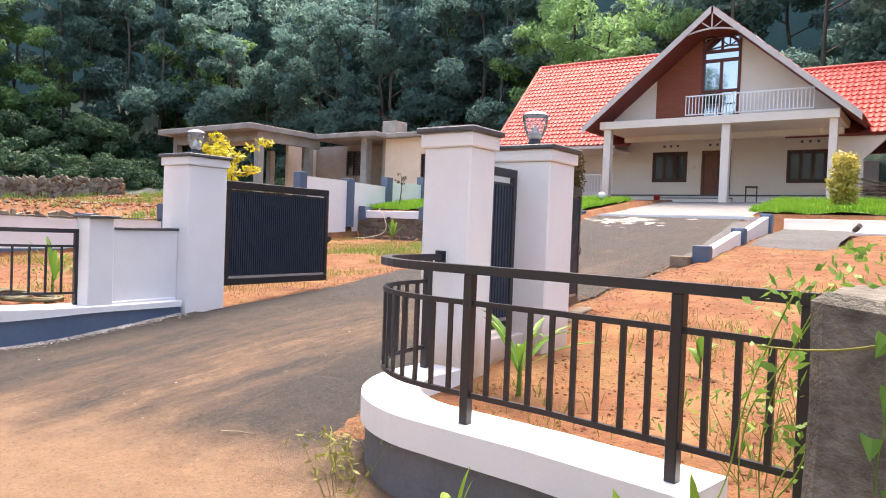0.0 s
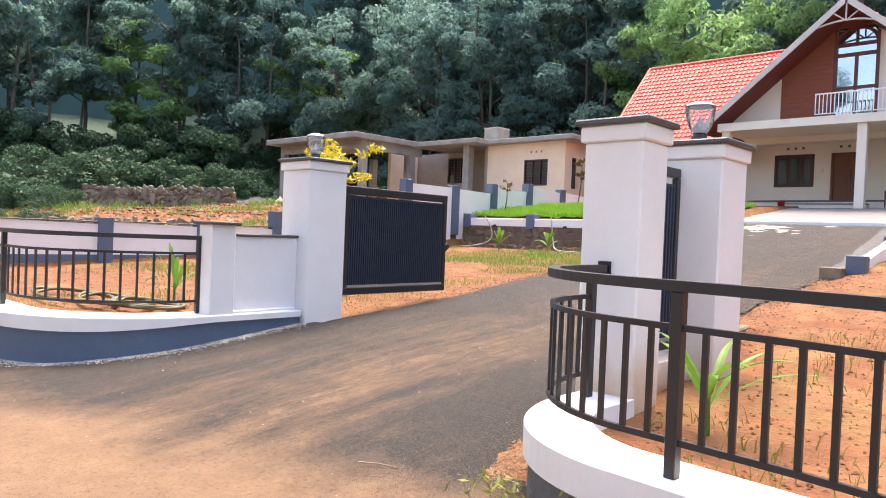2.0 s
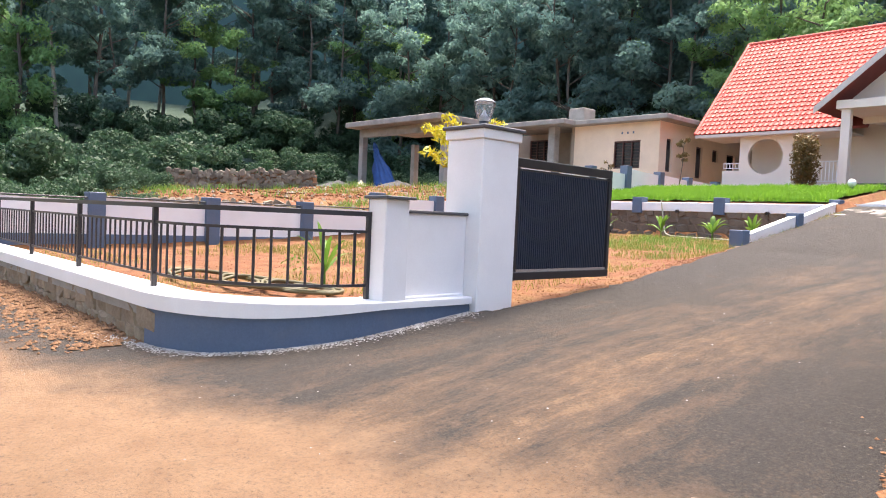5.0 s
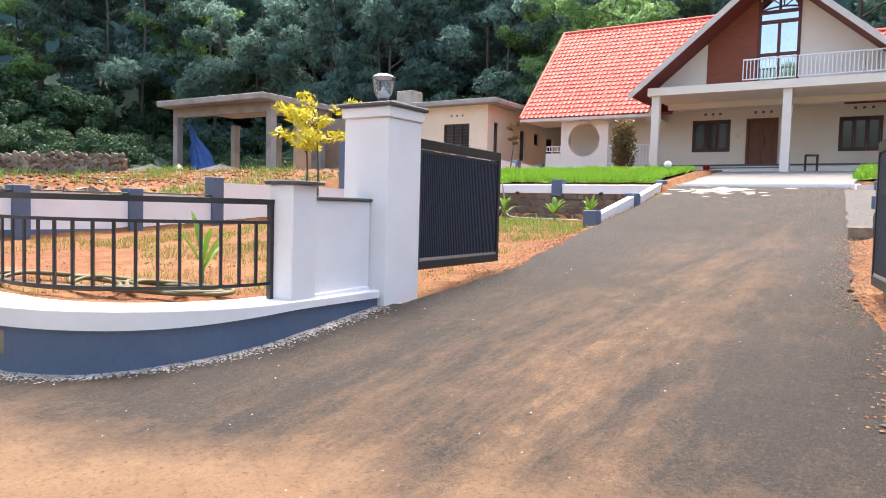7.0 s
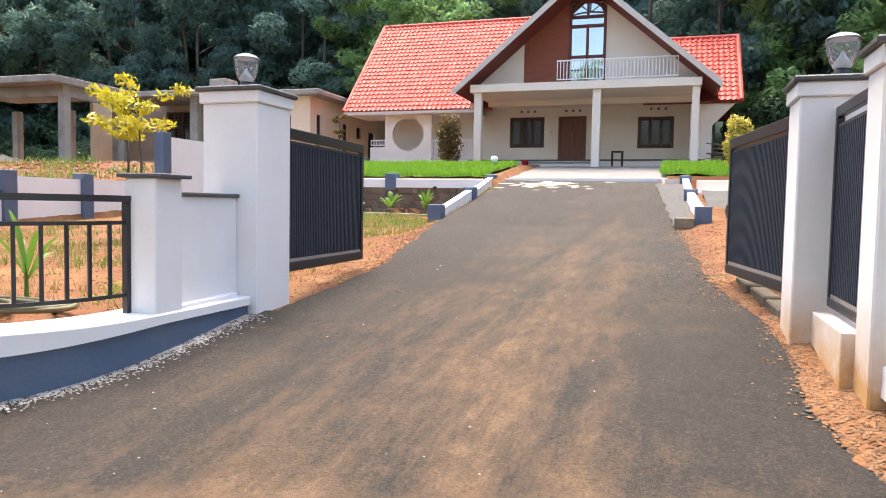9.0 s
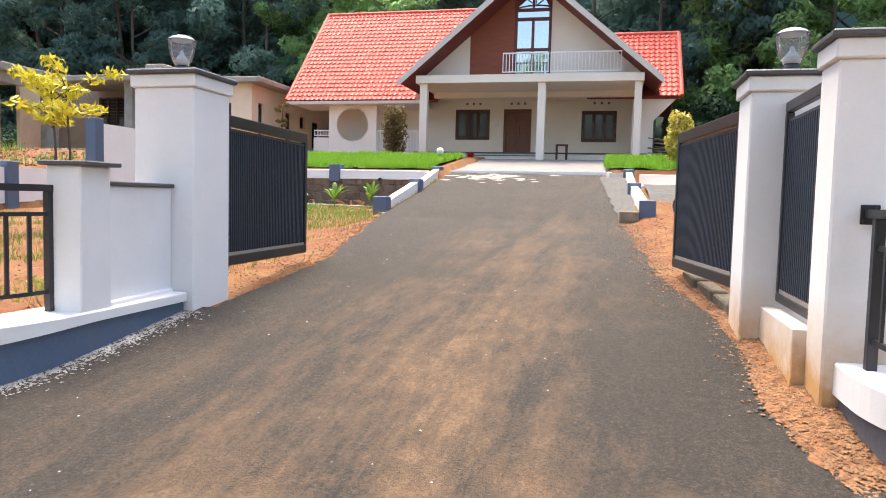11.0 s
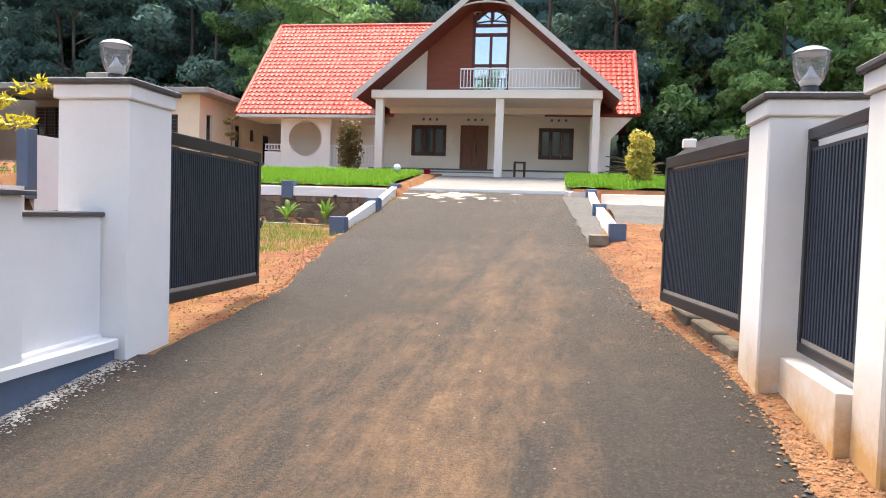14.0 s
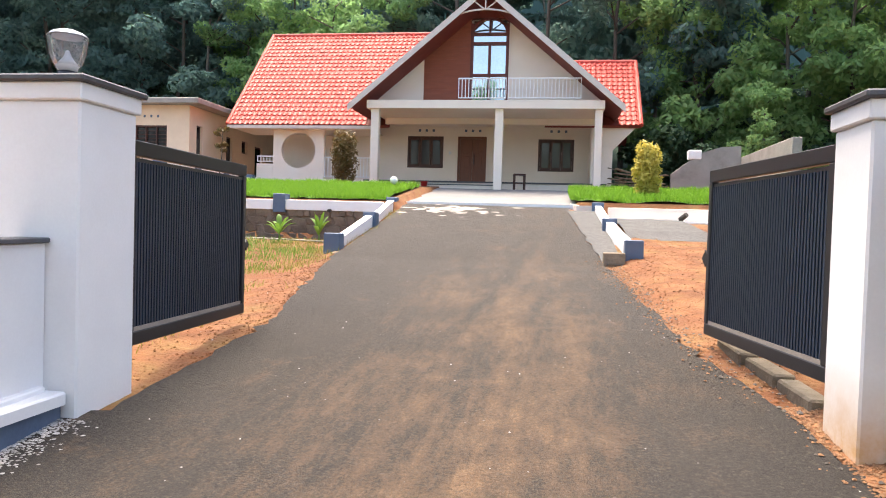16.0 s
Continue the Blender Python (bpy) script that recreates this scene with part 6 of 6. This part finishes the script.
def creeper():
    c = thing("creeper", "green creeper trailing over the concrete pier", "creeper", m=pose(0.74, 4.62, 0.0))
    r = random.Random(21)
    for i in range(7):
        pts = [(r.uniform(-0.08, 0.25), r.uniform(-0.36, 0.4), 1.44)]
        for k in range(6):
            p = pts[-1]
            pts.append((max(-0.28, min(-0.03 if k else 0.05, p[0] - r.uniform(0.0, 0.12))), p[1] + r.uniform(-0.12, 0.12), p[2] - r.uniform(0.10, 0.24)))
        curve_tube("vine", pts, 0.0025, leaf_bright, c)
    blobs = [(r.uniform(-0.24, 0.0), r.uniform(-0.3, 0.5), r.uniform(0.45, 1.5), 0.10, 0.9) for _ in range(18)] + [(r.uniform(0.0, 0.9), r.uniform(0.0, 0.4), 1.52, 0.13, 0.6) for _ in range(16)]
    ob = new("foliage", leaves("foliage", blobs, 420, 0.022, leaf_green, 22, shape=0.45))
    ob.parent = c
    for i in range(9):
        k = i % 5
        lf = bmesh.new()
        half = [(0.0, 0.012), (0.027, 0.021), (0.022, 0.0), (0.011, -0.024), (0.0, -0.045)]
        right = [lf.verts.new((x, 0.012 * (x > 0.02), z)) for x, z in half]
        left = [lf.verts.new((-x, 0.012 * (x > 0.02), z)) for x, z in half[1:4]]
        lf.faces.new(right)
        lf.faces.new([right[0], *left, right[4]])
        part("leaf", lf, leaf_green, c, m=pose(0.115 + (0.03 if i < 5 else 0.34) + r.uniform(-0.03, 0.03), -0.345 - 0.01 * (i % 3), 1.34 - 0.125 * k + r.uniform(-0.02, 0.02), r.uniform(-35, -10), r.uniform(-50, 50), r.uniform(-25, 25)))
    curve_tube("vine", [(0.14, -0.33, 1.45), (0.16, -0.34, 1.2), (0.13, -0.335, 1.0), (0.17, -0.34, 0.8), (0.15, -0.335, 0.55)], 0.002, leaf_green, c)
    curve_tube("vine", [(0.50, -0.33, 1.45), (0.47, -0.34, 1.2), (0.52, -0.335, 0.95), (0.48, -0.34, 0.7)], 0.002, leaf_green, c)
    curve_tube("vine", [(-0.15, -0.30, 1.30), (0.0, -0.33, 1.30), (0.2, -0.34, 1.36), (0.36, -0.335, 1.42)], 0.003, leaf_dry, c)


creeper()

# banana-like palms behind the house
leafy_plant(-18.5, 43.5, land(-18.5, 43.5), 8.0, 11, 0.35, leaf_mid, "tall banana clump behind the houses", 71, 0.55, name="banana_clump")
leafy_plant(-16.0, 44.2, land(-16.0, 44.2), 7.2, 10, 0.33, leaf_mid, "tall banana clump behind the houses", 72, 0.6, name="banana_clump")


# ---- garden hose, bollard, stool, bucket ----
r = random.Random(4)
for i, (cx, cy, rr) in enumerate(((-9.3, 6.0, 0.75), (-8.6, 6.2, 0.6), (-8.0, 6.35, 0.5))):
    pts = [(cx + rr * (1.2 + 0.1 * k / 6) * math.cos(k * 0.7), cy + 0.55 * rr * math.sin(k * 0.7) + r.uniform(-0.06, 0.06), steps(cy, YARD_L) + 0.055 + 0.012 * (k % 5)) for k in range(22)]
    tagged(curve_tube("garden_hose", pts, 0.021, hose_mat), "coiled olive garden hose lying on the soil", "hose", "hoses in the yard")
pts = [(-12.6, 21.3, 2.25), (-12.5, 21.25, 1.9), (-12.4, 21.2, 1.4), (-12.2, 21.0, 1.22), (-11.4, 20.6, 1.2), (-10.4, 20.4, 1.2), (-9.2, 20.1, 1.18)]
tagged(curve_tube("garden_hose", pts, 0.02, hose_pale), "pale hose hanging over the stone wall", "hose", "hoses in the yard")
pts = [(-15.2, 21.2, 2.24), (-15.0, 21.25, 2.0), (-14.8, 21.2, 1.5), (-15.2, 21.0, 1.25), (-15.9, 20.8, 1.2)]
tagged(curve_tube("garden_hose", pts, 0.02, hose_pale), "pale hose hanging over the stone wall", "hose", "hoses in the yard")

bo = thing("bollard_light", "small bollard light with white globe on the lawn edge", "lamp", m=pose(-8.72, 25.1, 2.62))
part("post", lathe([(0.001, 0), (0.07, 0), (0.06, 0.22), (0.075, 0.24), (0.001, 0.24)], 14), grey_paint, bo, "slate grey post", True)
part("globe", lathe([(0.03, 0.24), (0.10, 0.28), (0.125, 0.35), (0.10, 0.43), (0.05, 0.465), (0.001, 0.47)], 16), bulb_white, bo, "white globe", True)

bk = thing("bucket", "small red plastic bucket on the porch edge", "bucket", m=pose(-8.93, 31.2, steps(31.2, DRIVE) + 0.02))
part("body", lathe([(0.001, 0.0), (0.10, 0.0), (0.14, 0.26), (0.15, 0.27), (0.13, 0.27), (0.095, 0.02), (0.001, 0.02)], 18), red_plastic, bk, "", True)

st = thing("stool", "dark low wooden stool standing by the column", "stool", m=pose(-5.25, 30.9, steps(30.9, DRIVE) + 0.02, 0, 0, 12))
part("seat", box(-0.22, 0.22, -0.18, 0.18, 0.55, 0.60), wood, st)
for x in (-0.19, 0.19):
    for y in (-0.15, 0.15):
        part("leg", box(x - 0.022, x + 0.022, y - 0.022, y + 0.022, 0, 0.55), wood, st)
part("stretcher", box(-0.17, 0.17, -0.165, -0.135, 0.22, 0.26), wood, st)


old_stone = M("dusty_concrete_block", (0.25, 0.21, 0.155), (0.15, 0.12, 0.085), 5, 0.95, 0.6, 30)
# ---- loose kerb stones under the open gate leaf ----
r = random.Random(8)
y = 8.40
while y < 9.9:
    l = r.uniform(0.48, 0.66)
    z = steps(y, DRIVE)
    k = thing("kerb_stone", "rough concrete kerb block beside the drive", "kerb stone", "kerb blocks at the gate", pose(-2.26 - 0.13 * (y - 8.4) + r.uniform(-0.02, 0.02), y + l / 2, z - 0.065, 4 + r.uniform(-2, 2), r.uniform(-2, 2), 7 + r.uniform(-3, 3)))
    b = bmesh.new()
    bx(b, -0.075, 0.075, -l / 2 + 0.004, l / 2 - 0.004, -0.1, 0.17, 0.015)
    part("block", b, old_stone, k)
    y += l
tw = thing("twig", "pale dry twig lying on the dusty asphalt", "twig", m=pose(-2.75, 5.30, steps(5.30, DRIVE) + 0.024, 0, 0, 24))
part("stick", rod(rod(bmesh.new(), (-0.11, 0, 0), (0.02, 0.012, 0.004), 0.006, 0.005, n=7), (0.02, 0.012, 0.004), (0.13, -0.004, 0.0), 0.005, 0.003, n=7), tan_block, tw)
pipe = thing("drain_stub", "short brown pipe end lying by the gravel", "pipe", m=pose(-0.9, 21.7, 1.95))
part("tube", rod(bmesh.new(), (0, 0, 0), (0.12, -0.15, 0.12), 0.06, n=10), bark, pipe)

# ---- clods, grit, sparse grass ----
def scatter(name, n, spot, size, material, label, seed, flat=0.6):
    """Small angular lumps as one mesh."""
    r = random.Random(seed)
    verts, faces = [], []
    base = [(1, 0, 0), (-1, 0, 0), (0, 1, 0), (0, -1, 0), (0, 0, 1), (0.2, 0.1, -0.6)]
    tri = [(0, 2, 4), (2, 1, 4), (1, 3, 4), (3, 0, 4), (2, 0, 5), (1, 2, 5), (3, 1, 5), (0, 3, 5)]
    for _ in range(n):
        p = spot(r)
        if p is None:
            continue
        s = size * r.uniform(0.35, 1.0) ** 1.6 * 1.2
        a = r.uniform(0, 6.283)
        i = len(verts)
        for v in base:
            q = Vector(v) * s * r.uniform(0.65, 1.15)
            verts.append((p[0] + q.x * math.cos(a) - q.y * math.sin(a), p[1] + q.x * math.sin(a) + q.y * math.cos(a), p[2] + q.z * flat + s * 0.15))
        faces += [tuple(i + k for k in f) for f in tri]
    me = bpy.data.meshes.new(name)
    me.from_pydata(verts, [], faces)
    me.materials.append(material)
    tagged(new(name, me), label, name, kind="stuff")


def at_ground(x, y):
    return x, y, land(x, y)


def right_yard(r):
    y = 5.6 + 16 * r.random() ** 1.3
    x = steps(y, EDGE_R) + 0.05 + 5.5 * r.random() ** 1.7
    return at_ground(x, y) if y > 8 or in_right_yard(x - 0.25, y - 0.25) else None


def left_yard(r):
    y = 5.2 + 16 * r.random()
    x = steps(y, EDGE_L) - 0.04 - 8 * r.random() ** 2.2
    return at_ground(x, y) if y > 8.1 or in_left_yard(x + 0.3, y) else None


# crumbled soil between the asphalt and the foot of the gate pillars
CRUMBLE = [(5.3, -2.08), (5.7, -2.22), (6.1, -2.34), (6.5, -2.40), (7.0, -2.38), (7.4, -2.36), (7.8, -2.38), (8.1, -2.40), (8.5, -2.44)]


def strip_h(x, y):
    k = smooth(x, steps(y, CRUMBLE), -2.05)
    return steps(y, DRIVE) - 0.012 + 0.026 * smooth(y, 5.42, 5.75) + 0.05 * k * smooth(y, 5.45, 6.2) + 0.012 * noise.noise((x * 9, y * 9, 2)) + 0.008 * noise.noise((x * 22, y * 22, 2))


def soil_strip():
    bm = bmesh.new()
    rows = []
    for i in range(62):
        y = 5.42 + 0.05 * i
        a = steps(y, CRUMBLE) + 0.07 * noise.noise((y * 3, 1, 5)) + 0.05 * noise.noise((y * 11, 1, 5))
        rows.append([bm.verts.new((a + (-1.9 - a) * k / 14, y, strip_h(a + (-1.9 - a) * k / 14, y) - (0.03 if k == 0 else 0))) for k in range(15)])
    for p, q in zip(rows, rows[1:]):
        for k in range(14):
            bm.faces.new((p[k], p[k + 1], q[k + 1], q[k]))
    return bm


def right_edge(r):
    y = 5.9 + 9.5 * r.random()
    x = (steps(y, EDGE_R) if y > 8.6 else steps(y, CRUMBLE) + 0.08) + r.gauss(0.06, 0.13)
    return (x, y, steps(y, DRIVE) + 0.016) if x < -2.0 or y >= 8.6 else None


def soil_strip_spot(r):
    y = r.uniform(5.55, 8.45)
    e = steps(y, CRUMBLE)
    x = e + (-2.0 - e) * r.random() ** 0.8
    return x, y, strip_h(x, y)


def plinth_foot(r):
    s = r.uniform(0.0, 4.8)
    x, y, a = along(LEFT, s)
    o = abs(r.gauss(0.03, 0.09))
    return x + math.cos(radians(a + 90)) * o * 1.0, y + math.sin(radians(a + 90)) * o * 1.0, steps(y, DRIVE) + 0.012


def drive_grit(r):
    y = 2.5 + 12 * r.random()
    return r.uniform(-8, 0), y, steps(y, DRIVE) + 0.012


def bank(r):
    x, y = r.uniform(-15.5, -8.1), 4.74 - abs(r.gauss(0, 0.35))
    return x, y, max(bank_h(x, y), steps(y, DRIVE) + 0.014)


chip = M("dry_laterite_chip", (0.37, 0.21, 0.115), (0.14, 0.068, 0.035), 14, 0.95, 0.6, 50)
tagged(link("soil_strip", soil_strip(), M("crumbly_brown_soil", (0.30, 0.135, 0.058), (0.17, 0.070, 0.030), 9, 0.95, 1.0, 45, stain=(0.34, 0.19, 0.10), stain_scale=4, stain_amt=0.6)), "crumbly orange-brown soil along the gate pillars' foot", "soil", kind="structure")
scatter("clods", 5200, soil_strip_spot, 0.015, chip, "loose chips of dry laterite along the pillars' foot", 11, 0.5)


def bank_h(x, y):
    return steps(y, DRIVE) - 0.02 + 0.08 * smooth(y, 4.05, 4.74) * smooth(-x, 8.0, 9.0) + 0.03 * noise.noise((x * 4, y * 4, 6)) + 0.015 * noise.noise((x * 13, y * 13, 6))


tagged(link("litter_bank", sheet([-16.2 + 0.07 * i for i in range(118)], [3.95 + 0.06 * i for i in range(15)], bank_h), litter), "bank of brown litter and rubble below the unpainted wall", "soil", kind="structure")
clod = M("laterite_clod", (0.24, 0.098, 0.038), (0.16, 0.060, 0.023), 9, 0.95, 0.6, 40)
lime = M("lime_chips", (0.62, 0.61, 0.60), (0.20, 0.185, 0.17), 9, 0.9, 0.4, 50)
dark_grit = M("dark_grit", (0.16, 0.14, 0.125), (0.07, 0.065, 0.06), 9, 0.9, 0.4, 50)
scatter("clods", 9000, right_yard, 0.017, soil, "orange laterite clods strewn over the soil", 1)
scatter("clods", 9000, left_yard, 0.018, soil, "orange laterite clods strewn over the soil", 2)
scatter("clods", 1200, right_edge, 0.016, chip, "crumbled laterite along the asphalt's edge", 3)
scatter("clods", 3000, bank, 0.04, litter, "brown litter and broken stones below the unpainted wall", 4)
scatter("lime_grit", 5200, plinth_foot, 0.013, lime, "white lime and mortar crumbs at the plinth's foot", 5, 0.4)
scatter("grit", 420, drive_grit, 0.0085, lime, "pale grit on the asphalt", 6, 0.6)
scatter("grit", 500, right_edge, 0.02, dark_grit, "dark asphalt crumbs at the drive's edge", 7, 0.6)


def dry_h(x, y):
    return land(x, y)


for x0, x1, y0, y1, n, h, mt, seed, cut_off in ((-16, -7.4, 9.0, 21, 26000, 0.065, leaf_dry, 3, 0.0), (-16, -6.9, 5.3, 12, 7000, 0.08, leaf_dry, 4, 0.05), (-1.7, 3.0, 5.6, 14, 4500, 0.085, leaf_dry, 5, 0.1),
                                                  (-12, -8.0, 13.5, 20.5, 7000, 0.11, leaf_green, 6, 0.05), (-14, -9, 8.5, 13, 2500, 0.13, leaf_green, 7, 0.18)):
    def patchy(x, y, seed=seed, c=cut_off):
        return noise.noise((x * 0.6, y * 0.6, seed)) > c and (y > 8 or in_left_yard(x + 0.3, y - 0.2) or in_right_yard(x - 0.3, y - 0.3))
    me = blades(x0, x1, y0, y1, n, h, 0.6, 0.005, dry_h, seed, 0.9, patchy)
    me.materials.append(mt)
    tagged(new("grass", me), "sparse dry yellow grass tufts on the soil" if mt is leaf_dry else "patches of fresh green grass in the yard", "grass", kind="stuff")


# rough ground beyond the west boundary wall
def bank_top(r):
    x, y = r.uniform(-38, -17.5), r.uniform(8.5, 24)
    return x, y, land(x, y)


scatter("clods", 6000, bank_top, 0.085, clod, "rough laterite lumps on the neighbouring bank", 15, 0.8)
scatter("clods", 1200, bank_top, 0.10, stone_far, "broken stones on the neighbouring bank", 16, 0.8)
for n, h, mt, seed, c in ((16000, 0.22, leaf_green, 21, 0.10), (9000, 0.20, leaf_dry, 22, 0.05)):
    def tufts(x, y, seed=seed, c=c):
        return noise.noise((x * 0.35, y * 0.35, seed)) > c + (0.0 if y < 14 else 0.12)
    me = blades(-40, -17.0, 8.5, 24, n, h, 0.6, 0.014, dry_h, seed, 0.9, tufts)
    me.materials.append(mt)
    tagged(new("grass", me), "weedy grass tufts on the neighbouring bank", "grass", kind="stuff")
spill = bmesh.new()
r = random.Random(12)
for k in range(70):
    cx, cy, rr = -6.25 + r.gauss(0, 0.6), 21.2 + r.gauss(0, 0.5), r.uniform(0.03, 0.15)
    ring = [(cx + rr * 1.3 * math.cos(i * 0.524) * r.uniform(0.6, 1.2), cy + rr * math.sin(i * 0.524) * r.uniform(0.6, 1.2)) for i in range(12)]
    spill.faces.new([spill.verts.new((x, y, steps(y, DRIVE) + 0.017 + 0.008 * noise.noise((x, y, 1)) + 0.0001 * k)) for x, y in ring])
tagged(link("cement_spill", spill, M("cement_white", (0.44, 0.41, 0.36), (0.22, 0.20, 0.18), 3, 0.9, 0.2, 40)), "pale dried cement spill on the asphalt", "spill", kind="structure")
